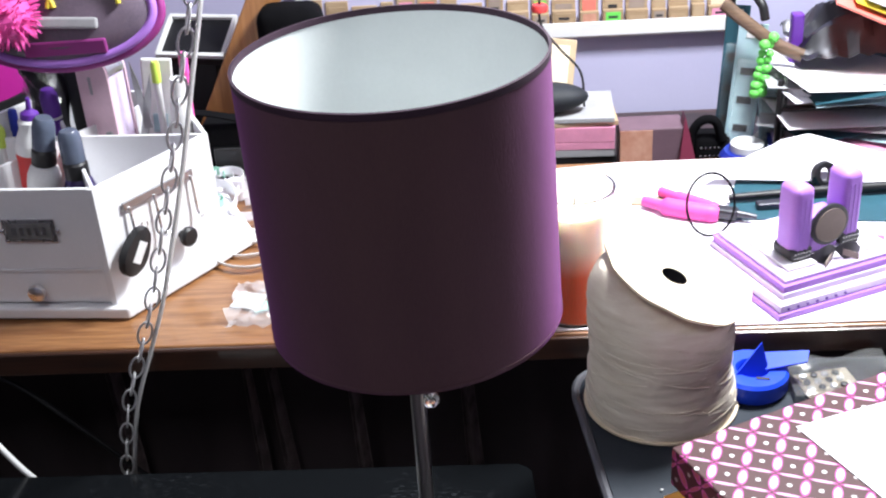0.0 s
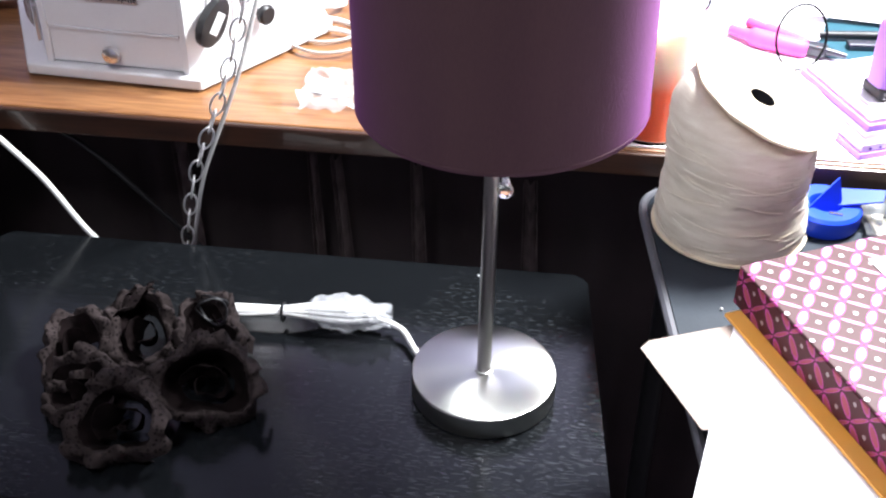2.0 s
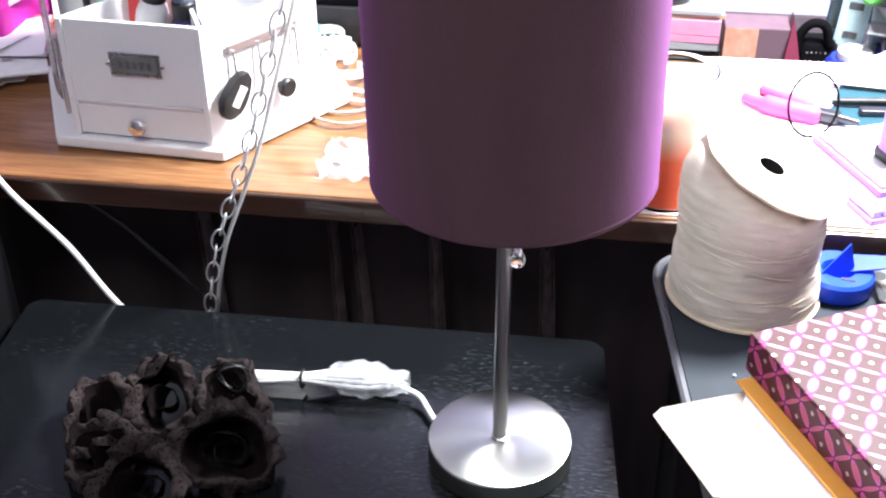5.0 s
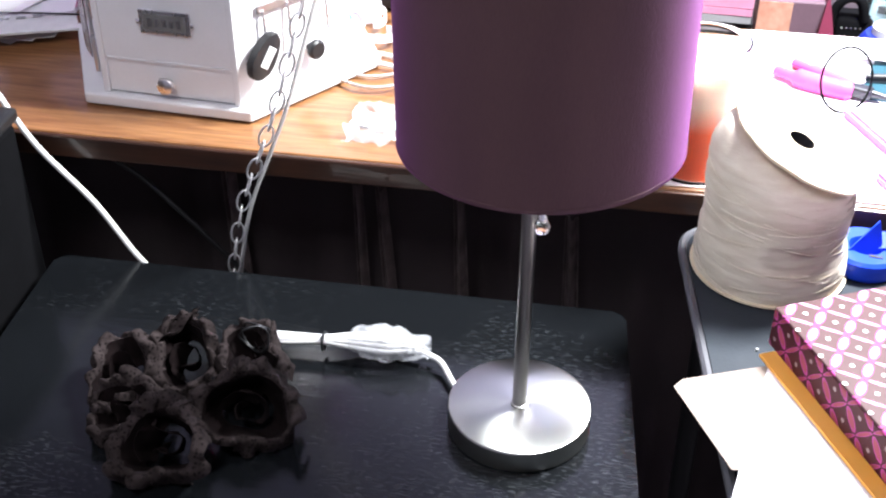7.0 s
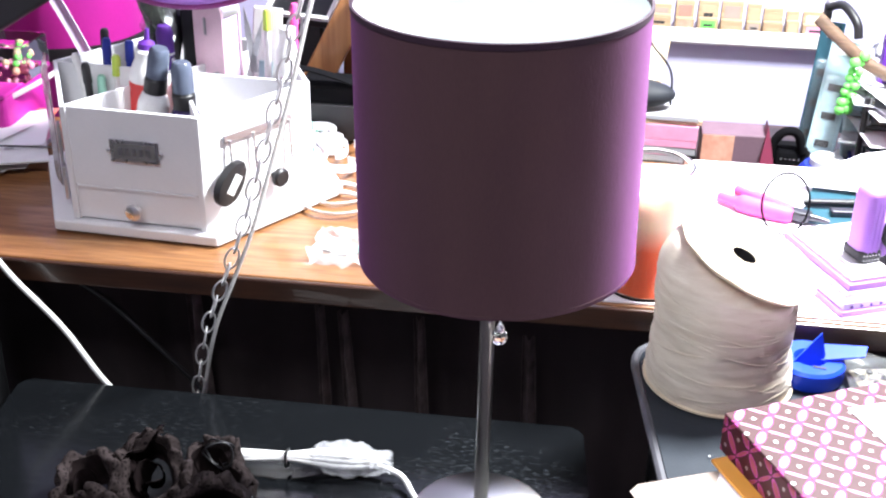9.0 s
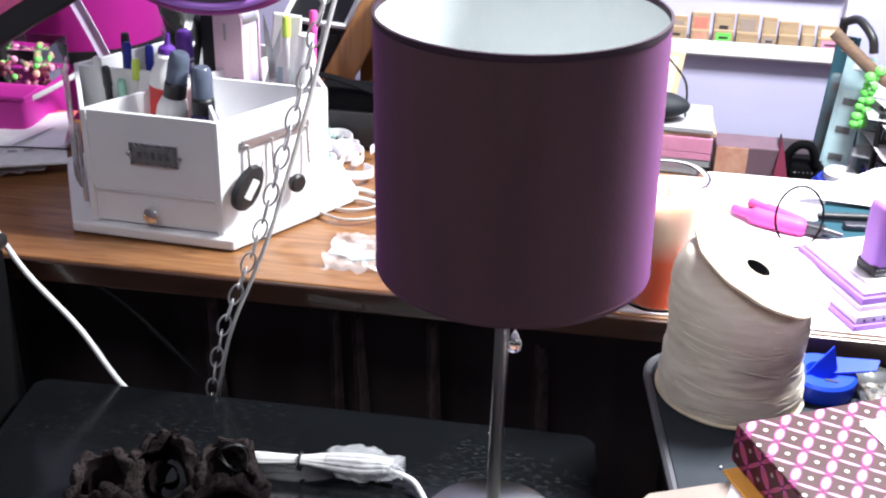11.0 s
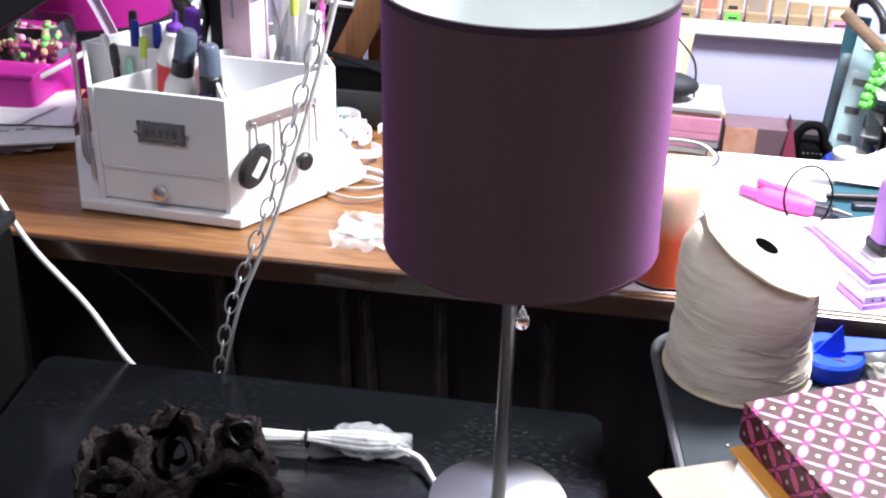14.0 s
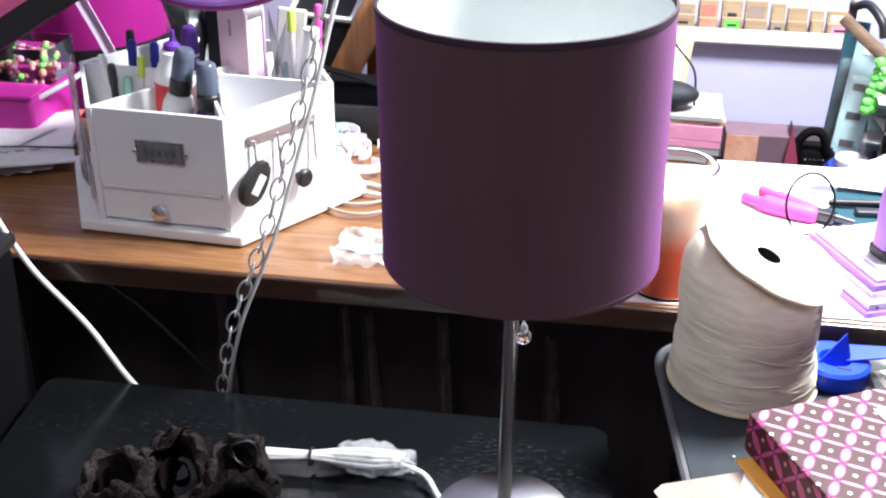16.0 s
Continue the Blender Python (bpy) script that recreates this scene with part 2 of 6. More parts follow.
def lace_cloth(name):
    """Brown lace: thick pale-brown thread round small dark eyelets."""
    m = material(name, (0.044, 0.034, 0.034), 0.95, second=(0.015, 0.011, 0.011), scale=60, bump=0.5, grain=620, spec=0.12)
    n, l = nodes_of(m)
    b, co, vo = n["Principled BSDF"], n.new("ShaderNodeTexCoord"), n.new("ShaderNodeTexVoronoi")
    vo.inputs["Scale"].default_value = 260
    l.new(co.outputs["Object"], vo.inputs["Vector"])
    q, mix = n.new("ShaderNodeMapRange"), n.new("ShaderNodeMix")
    q.inputs[1].default_value, q.inputs[2].default_value = 0.24, 0.40
    l.new(vo.outputs["Distance"], q.inputs[0])
    mix.data_type = "RGBA"
    mix.inputs[6].default_value = (0.006, 0.0042, 0.0045, 1)
    l.new(q.outputs[0], mix.inputs[0])
    l.new(b.inputs["Base Color"].links[0].from_socket, mix.inputs[7])
    l.new(mix.outputs[2], b.inputs["Base Color"])
    return m


M["rosette_lace"] = lace_cloth("rosette_lace")
M["clear_plastic"] = material("clear_plastic", (0.95, 0.96, 0.96), 0.09, transmission=0.95, ior=1.25, bump=0.25, scale=60)
M["frosted_cap"] = material("frosted_cap", (0.14, 0.17, 0.24), 0.15, transmission=0.35, ior=1.35, bump=0.03)
M["blue_plastic"] = material("blue_plastic", (0.01, 0.06, 0.75), 0.35, bump=0.04)
M["navy_plastic"] = material("navy_plastic", (0.015, 0.03, 0.30), 0.35, bump=0.04)
M["magenta"] = material("magenta", (0.52, 0.02, 0.30), 0.5, second=(0.42, 0.015, 0.26), scale=10)
M["muted_magenta"] = material("muted_magenta", (0.30, 0.03, 0.20), 0.5, second=(0.22, 0.04, 0.20), scale=12)
M["smoky_mauve"] = material("smoky_mauve", (0.11, 0.09, 0.12), 0.18, second=(0.20, 0.15, 0.20), scale=16, bump=0.05)
M["pink"] = material("pink", (0.82, 0.10, 0.42), 0.45)
M["soft_pink"] = material("soft_pink", (0.74, 0.30, 0.46), 0.6, scale=60)
M["blush"] = material("blush", (0.74, 0.52, 0.62), 0.3, scale=30)
M["lilac"] = material("lilac", (0.42, 0.20, 0.68), 0.5, second=(0.38, 0.17, 0.62), scale=25)
M["purple"] = material("purple", (0.12, 0.03, 0.32), 0.4)
M["pale_lilac"] = material("pale_lilac", (0.72, 0.62, 0.82), 0.55)
M["teal"] = material("teal", (0.014, 0.075, 0.105), 0.55, scale=30)
M["glitter"] = material("glitter", (0.20, 0.06, 0.36), 0.35, second=(0.45, 0.2, 0.6), scale=400, metal=0.3, bump=0.6)
M["green"] = material("green", (0.16, 0.70, 0.12), 0.4, bump=0.1)
M["yellow"] = material("yellow", (0.75, 0.62, 0.06), 0.4)
M["lime"] = material("lime", (0.60, 0.80, 0.12), 0.4)
M["mint"] = material("mint", (0.35, 0.70, 0.55), 0.4)
M["red"] = material("red", (0.65, 0.05, 0.05), 0.45)
M["maroon"] = material("maroon", (0.16, 0.02, 0.05), 0.5)
M["coral"] = material("coral", (0.80, 0.20, 0.16), 0.5)
M["aqua"] = material("aqua", (0.42, 0.58, 0.62), 0.35, second=(0.32, 0.48, 0.54), scale=30)
M["tan"] = material("tan", (0.45, 0.34, 0.22), 0.7, second=(0.38, 0.28, 0.18), scale=30)
M["grey_card"] = material("grey_card", (0.36, 0.36, 0.38), 0.7, scale=30)
M["rust"] = material("rust", (0.44, 0.20, 0.14), 0.6, second=(0.56, 0.32, 0.24), scale=80)
M["plum"] = material("plum", (0.15, 0.09, 0.12), 0.6)
M["stamp_wood"] = wood("stamp_wood", (0.46, 0.34, 0.22), (0.32, 0.22, 0.13), "x", 0.5, 2.0, 0.1)
M["plank_wood"] = wood("plank_wood", (0.48, 0.22, 0.08), (0.30, 0.12, 0.04), "z", 0.4, 1.0, 0.2)
M["tan_wood"] = wood("tan_wood", (0.16, 0.10, 0.065), (0.09, 0.055, 0.035), "x", 0.5, 2.0, 0.0)
M["ink"] = material("ink", (0.03, 0.03, 0.035), 0.5)
M["violet_liquid"] = material("violet_liquid", (0.06, 0.04, 0.16), 0.15, transmission=0.3, bump=0.03)
M["screen"] = material("screen", (0.10, 0.11, 0.13), 0.1, bump=0.02)
M["screen_pink"] = material("screen_pink", (0.75, 0.15, 0.30), 0.3, second=(0.5, 0.08, 0.25), scale=60)
M["label_white"] = material("label_white", (0.8, 0.8, 0.8), 0.5)
M["label_grey"] = material("label_grey", (0.20, 0.20, 0.20), 0.4, second=(0.12, 0.12, 0.12), scale=90)
M["box_top"] = printed("box_top", (0.070, 0.030, 0.032), (0.66, 0.42, 0.58), (0.72, 0.70, 0.70), (0, 1), 0.0228)
# The lid's print again, its colours darkened so the sides look shaded.
M["shaded_box_side"] = printed("shaded_box_side", (0.055, 0.006, 0.010), (0.32, 0.06, 0.09), (0.30, 0.24, 0.24), (1, 2), 0.0228)
M["shaded_box_end"] = printed("shaded_box_end", (0.055, 0.006, 0.010), (0.32, 0.06, 0.09), (0.30, 0.24, 0.24), (0, 2), 0.0228)


def brushed(name, colour, rough):
    """Turned metal: fine rings and an anisotropic gloss round the z axis."""
    m = bpy.data.materials.new(name)
    n, l = nodes_of(m)
    b = n["Principled BSDF"]
    b.inputs["Base Color"].default_value = (*colour, 1)
    b.inputs["Metallic"].default_value = 1
    b.inputs["Roughness"].default_value = rough
    b.inputs["Anisotropic"].default_value = 0.85
    tan = n.new("ShaderNodeTangent")
    tan.direction_type, tan.axis = "RADIAL", "Z"
    l.new(tan.outputs[0], b.inputs["Tangent"])
    return m


M["brushed_steel"] = brushed("brushed_steel", (0.54, 0.545, 0.51), 0.30)


def glass(name, tint=(1, 1, 1), rough=0.02):
    m = bpy.data.materials.new(name)
    n, l = nodes_of(m)
    b = n["Principled BSDF"]
    b.inputs["Base Color"].default_value = (*tint, 1)
    b.inputs["Transmission Weight"].default_value = 1
    b.inputs["Roughness"].default_value = rough
    b.inputs["IOR"].default_value = 1.15
    return m


M["glass"] = glass("glass")
M["jar_glass"] = glass("jar_glass", (1.0, 0.93, 0.92))
M["jar_glass"].node_tree.nodes["Principled BSDF"].inputs["IOR"].default_value = 1.36
M["crystal"] = glass("crystal")
M["crystal"].node_tree.nodes["Principled BSDF"].inputs["IOR"].default_value = 1.6

# ---- building helpers ----
def thing(name, x, y, z, label, category, group="", kind=""):
    """An Empty at a thing's base; z is measured from the side table's top."""
    ob = new(name)
    ob.empty_display_size = 0.02
    ob.location = (x, y, z + T)
    return tagged(ob, label, category, group, kind)


def part(name, bm, mat, parent=None, label="", smooth=None):
    """Links a bmesh, drawn in world metres, as one mesh under a thing or part."""
    me = bpy.data.meshes.new(name)
    bmesh.ops.recalc_face_normals(bm, faces=bm.faces)
    bm.to_mesh(me)
    bm.free()
    if smooth is not None:
        for p in me.polygons:
            p.use_smooth = True
        me.set_sharp_from_angle(angle=radians(smooth))
    me.materials.append(M[mat])
    ob = new(name, me)
    if parent:
        ob.parent = parent
        at = Vector((0, 0, 0))
        p = parent
        while p:
            at += p.location
            p = p.parent
        for v in me.vertices:
            v.co -= at
    return tagged(ob, label)


def solo(name, bm, mat, label, category, group="", kind="", smooth=None):
    return tagged(part(name, bm, mat, smooth=smooth), label, category, group, kind)


def made():
    return set(scene.objects)


def settle(before, dx, dy, dz=0.0, spin=0.0, centre=(0.0, 0.0)):
    """Moves every top-level thing made since then to its fitted place, turned round a centre."""
    mid, c, n = Vector((*centre, 0)), math.cos(radians(spin)), math.sin(radians(spin))
    for ob in scene.objects:
        if ob not in before and ob.parent is None:
            p = ob.location - mid
            ob.location = mid + Vector((p.x * c - p.y * n + dx, p.x * n + p.y * c + dy, p.z + dz))
            ob.rotation_euler.z += radians(spin)


def at(x, y, z, rx=0, ry=0, rz=0):
    return pose(x, y, z + T, rx, ry, rz)


def block(bm, m, sx, sy, sz, bevel=0.0, segs=2):
    """A box of that size centred on m, with rounded edges."""
    g = bmesh.ops.create_cube(bm, size=1)
    bmesh.ops.scale(bm, vec=(sx, sy, sz), verts=g["verts"])
    if bevel:
        es = list({e for v in g["verts"] for e in v.link_edges})
        r = bmesh.ops.bevel(bm, geom=es, offset=bevel, segments=segs, affect="EDGES", profile=0.5)
        vs = {v for f in r["faces"] for v in f.verts} | {v for v in g["verts"] if v.is_valid}
    else:
        vs = set(g["verts"])
    bmesh.ops.transform(bm, matrix=m, verts=list(vs))
    return bm


def box(m, sx, sy, sz, bevel=0.0, segs=2):
    return block(bmesh.new(), m, sx, sy, sz, bevel, segs)


def lathe(m, profile, steps=32, bm=None):
    """Turns (radius, height) pairs round z; ends with radius 0 are closed."""
    bm = bm or bmesh.new()
    rings = []
    for r, z in profile:
        if r <= 1e-6:
            rings.append([bm.verts.new(m @ Vector((0, 0, z)))])
        else:
            rings.append([bm.verts.new(m @ Vector((r * math.cos(2 * math.pi * k / steps), r * math.sin(2 * math.pi * k / steps), z))) for k in range(steps)])
    for a, b in zip(rings, rings[1:]):
        for k in range(steps):
            j = (k + 1) % steps
            if len(a) == 1 and len(b) > 1:
                bm.faces.new((a[0], b[k], b[j]))
            elif len(b) == 1 and len(a) > 1:
                bm.faces.new((a[k], a[j], b[0]))
            elif len(a) > 1:
                bm.faces.new((a[k], a[j], b[j], b[k]))
    return bm


def tube(points, r, steps=8, closed=False, bm=None, flat=1.0):
    """A round rod along points (world metres)."""
    bm = bm or bmesh.new()
    pts = [Vector(p) for p in points]
    rings, side = [], None
    for i, p in enumerate(pts):
        a = pts[i - 1] if i or closed else pts[0]
        b = pts[(i + 1) % len(pts)] if i < len(pts) - 1 or closed else pts[-1]
        d = (b - a).normalized()
        if side is None:
            side = d.cross(Vector((0.31, 0.27, 0.91))).normalized()
        side = (side - d * side.dot(d)).normalized()
        up = d.cross(side)
        rr = r[i] if isinstance(r, (list, tuple)) else r
        rings.append([bm.verts.new(p + (side * math.cos(2 * math.pi * k / steps) * flat + up * math.sin(2 * math.pi * k / steps)) * rr) for k in range(steps)])
    n = len(rings)
    for i in range(n if closed else n - 1):
        a, b = rings[i], rings[(i + 1) % n]
        for k in range(steps):
            j = (k + 1) % steps
            bm.faces.new((a[k], a[j], b[j], b[k]))
    if not closed:
        bm.faces.new(list(reversed(rings[0])))
        bm.faces.new(rings[-1])
    return bm


def smooth_path(points, per=6):
    """A Catmull-Rom line through the points."""
    p = [Vector(q) for q in points]
    p = [p[0] * 2 - p[1]] + p + [p[-1] * 2 - p[-2]]
    out = []
    for i in range(1, len(p) - 2):
        for k in range(per):
            t = k / per
            a, b, c, d = p[i - 1:i + 3]
            out.append(0.5 * (2 * b + (c - a) * t + (2 * a - 5 * b + 4 * c - d) * t * t + (3 * b - a - 3 * c + d) * t ** 3))
    out.append(p[-2])
    return out


def plate(corners, z0, z1, bevel=0.0, bm=None, segs=2):
    """A slab with a polygon outline between two heights over the side table's top."""
    bm = bm or bmesh.new()
    lo = [bm.verts.new((x, y, z0 + T)) for x, y in corners]
    hi = [bm.verts.new((x, y, z1 + T)) for x, y in corners]
    n = len(corners)
    faces = [bm.faces.new(hi), bm.faces.new(list(reversed(lo)))]
    for k in range(n):
        faces.append(bm.faces.new((lo[k], lo[(k + 1) % n], hi[(k + 1) % n], hi[k])))
    if bevel:
        es = list({e for f in faces for e in f.edges})
        bmesh.ops.bevel(bm, geom=es, offset=bevel, segments=segs, affect="EDGES", profile=0.5)
    return bm


def rounded(corners, r, steps=5):
    """A polygon outline with its corners rounded."""
    out, n = [], len(corners)
    for i in range(n):
        p, a, b = Vector(corners[i]), Vector(corners[i - 1]), Vector(corners[(i + 1) % n])
        s, e = p + (a - p).normalized() * r, p + (b - p).normalized() * r
        for k in range(steps + 1):
            t = k / steps
            q = s * (1 - t) ** 2 + p * 2 * t * (1 - t) + e * t * t
            out.append((q.x, q.y))
    return out


def sheet(fn, nu, nv, thick=0.0004):
    """A thin solid leaf from a function of u, v in 0..1 that gives world metres."""
    bm = bmesh.new()
    p = [[Vector(fn(i / nu, j / nv)) for j in range(nv + 1)] for i in range(nu + 1)]
    near, far = [], []
    for i in range(nu + 1):
        a, b = [], []
        for j in range(nv + 1):
            du = p[min(i + 1, nu)][j] - p[max(i - 1, 0)][j]
            dv = p[i][min(j + 1, nv)] - p[i][max(j - 1, 0)]
            n = du.cross(dv)
            n = n.normalized() if n.length > 1e-12 else Vector((0, 0, 1))
            a.append(bm.verts.new(p[i][j] + n * thick * 0.5))
            b.append(bm.verts.new(p[i][j] - n * thick * 0.5))
        near.append(a)
        far.append(b)
    for i in range(nu):
        for j in range(nv):
            bm.faces.new((near[i][j], near[i + 1][j], near[i + 1][j + 1], near[i][j + 1]))
            bm.faces.new((far[i][j], far[i][j + 1], far[i + 1][j + 1], far[i + 1][j]))
    for i in range(nu):
        bm.faces.new((near[i][0], far[i][0], far[i + 1][0], near[i + 1][0]))
        bm.faces.new((near[i][nv], near[i + 1][nv], far[i + 1][nv], far[i][nv]))
    for j in range(nv):
        bm.faces.new((near[0][j], near[0][j + 1], far[0][j + 1], far[0][j]))
        bm.faces.new((near[nu][j], far[nu][j], far[nu][j + 1], near[nu][j + 1]))
    return bm

# ---- the room ----
def slab(name, x0, x1, y0, y1, z0, z1, mat, label):
    bm = box(pose((x0 + x1) / 2, (y0 + y1) / 2, (z0 + z1) / 2), x1 - x0, y1 - y0, z1 - z0)
    return solo(name, bm, mat, label, name.split("_")[0], kind="structure")


WALL = 1.0
slab("floor", -2.0, 2.0, -2.4, WALL, -0.1, 0, "carpet", "dark carpeted floor under the desk and tables")
slab("wall_north", -2.0, 2.0, WALL, WALL + 0.1, 0, 2.4, "lavender_wall", "pale lavender painted wall behind the craft desk")
slab("wall_south", -2.0, 2.0, -2.5, -2.4, 0, 2.4, "plain_wall", "plain painted wall facing the desk")
slab("wall_west", -2.1, -2.0, -2.5, WALL + 0.1, 0, 2.4, "plain_wall", "plain painted side wall of the room")
slab("wall_east", 2.0, 2.1, -2.5, WALL + 0.1, 0, 2.4, "plain_wall", "plain painted side wall of the room")
slab("ceiling", -2.1, 2.1, -2.5, WALL + 0.1, 2.4, 2.5, "ceiling_paint", "white painted ceiling of the craft room")

# ---- furniture ----
def craft_desk():
    y0, y1, x0, x1 = 0.2115, 0.607, -1.05, 1.15
    d = thing("craft_desk", 0.3, 0.45, -T, "brown wood-grain craft desk with a dark front edge", "desk")
    part("desktop", plate([(x0, y0 + 0.004), (x1, y0 + 0.004), (x1, y1), (x0, y1)], D - 0.022, D, 0.002), "desk_wood", d, "warm brown wood-grain top")
    part("front_edge", box(at((x0 + x1) / 2, y0 + 0.001, D - 0.0135), x1 - x0, 0.006, 0.025, 0.002), "desk_edge", d, "dark brown edge band")
    for x in (x0 + 0.02, x1 - 0.02):
        part("side_panel", box(pose(x, (y0 + y1) / 2 + 0.06, (T + D - 0.022) / 2), 0.03, y1 - y0 - 0.16, T + D - 0.023, 0.002), "desk_edge", d)
    part("back_panel", box(pose((x0 + x1) / 2, y1 - 0.02, (T + D - 0.022) / 2), x1 - x0 - 0.1, 0.016, T + D - 0.03), "black_wood", d)


def side_table():
    d = thing("side_table", -0.2, -0.05, -T, "black-painted wooden side table with worn brushed grain", "table")
    outline = rounded([(-0.512, 0.1725), (0.0865, 0.1755), (0.1165, -0.172), (-0.497, -0.172)], 0.012, 4)
    part("tabletop", plate(outline, -0.026, 0, 0.003), "worn_black", d, "worn black top with pale scuffs")
    for x, y in ((-0.475, 0.135), (0.05, 0.135), (0.075, -0.135), (-0.455, -0.135)):
        part("leg", box(pose(x, y, (T - 0.026) / 2), 0.04, 0.04, T - 0.027, 0.003), "black_wood", d)
    part("apron", box(at(-0.212, 0.135, -0.06), 0.48, 0.018, 0.066, 0.001), "black_wood", d)
    part("apron", box(at(-0.19, -0.135, -0.06), 0.48, 0.018, 0.066, 0.001), "black_wood", d)


T2 = 0.095         # the tray table's top over the side table's


def tray_table():
    d = thing("tray_table", 0.36, -0.05, -T, "dark slate tray table with a pale grey rim", "table")
    outline = rounded([(0.129, 0.203), (0.572, 0.203), (0.622, -0.324), (0.195, -0.324)], 0.052, 9)
    part("tabletop", plate(outline, T2 - 0.014, T2 - 0.001, 0.003), "slate", d)
    cx, cy = 0.36, -0.05
    pts = [(x + (0.003 if x > cx else -0.003), y + (0.003 if y > cy else -0.003), T + T2 - 0.006) for x, y in outline]
    part("rim", tube(pts, 0.0048, 8, closed=True), "grey_trim", d, "pale grey rounded rim", smooth=40)
    for x, y in ((0.165, 0.17), (0.535, 0.17), (0.565, -0.28), (0.235, -0.28)):
        part("leg", tube([(x, y, 0), (x, y, T + T2 - 0.013)], 0.011, 12), "black_plastic", d, smooth=40)


craft_desk()
side_table()
tray_table()


def desk_skirt():
    """A dark cloth skirt in loose folds under the desk, in overlapping lengths."""
    sk = thing("desk_skirt", 0.05, 0.315, -T, "dark brown cloth skirt hanging in folds under the desk", "curtain")
    for k in range(7):
        x0 = -1.0 + 0.30 * k
        def fn(u, v):
            x = x0 + 0.312 * u
            q = x * 22
            f = 0.013 * math.sin(q * 1.9 + 1.2 * math.sin(q * 0.6)) + 0.007 * math.sin(q * 4.1 + 2.0)
            return Vector((x + 0.004 * math.sin(q * 3) * v, 0.318 + 0.004 * (k % 2) + f * (0.35 + 0.65 * v), T + D - 0.03 - v * 0.66))
        part("cloth_length", sheet(fn, 70, 10, 0.0008), "dark_cloth", sk, smooth=60)


desk_skirt()


def frayed_strip(x, z, w, length, lean):
    def fn(u, v):
        return Vector((x + (u - 0.5) * w * (1 + 0.5 * v) + lean * v, 0.288 + 0.006 * math.sin(u * 9) + 0.004 * v, z + T - (length + 0.10) * v))
    return sheet(fn, 8, 6, 0.0006)


for x, z, w, ln, le in ((-0.358, 0.068, 0.016, 0.13, 0.006), (-0.212, 0.05, 0.010, 0.11, 0.004), (-0.186, 0.045, 0.012, 0.12, 0.012), (-0.10, 0.045, 0.012, 0.11, 0.006), (0.022, 0.032, 0.014, 0.10, 0.008)):
    solo("cloth_strip", frayed_strip(x, z, w, ln, le), "frayed_cloth", "frayed brown cloth strip hanging under the desk", "cloth strip", "cloth strips under the desk", smooth=60)

# a dark storage case beside the side table
cab = thing("storage_case", -0.69, 0.08, -T, "tall black storage case standing in front of the desk", "case")
part("body", box(pose(-0.69, 0.09, (T + 0.150) / 2), 0.31, 0.19, T + 0.150, 0.006), "black_cloth", cab)
part("lid", box(at(-0.69, 0.09, 0.158), 0.318, 0.198, 0.014, 0.004), "black_plastic", cab)
solo("folded_note", sheet(lambda u, v: Vector((-0.62 + 0.075 * u, 0.13 + 0.05 * v, T + 0.167 + 0.022 * abs(v - 0.5) * 2 * (1 - 0.3 * u))), 4, 8, 0.0006), "beige_paper", "folded pinkish paper lying on the black case", "paper")

con = thing("console_table", 0.0, 0.85, -T, "low brown console table between the desk and the wall", "table")
part("tabletop", plate([(-0.98, 0.655), (1.4, 0.655), (1.4, 0.985), (-0.98, 0.985)], 0.01, 0.035, 0.002), "desk_edge", con)
for x in (-0.93, 1.35):
    part("side_panel", box(pose(x, 0.84, (T + 0.01) / 2), 0.03, 0.27, T + 0.009), "desk_edge", con)

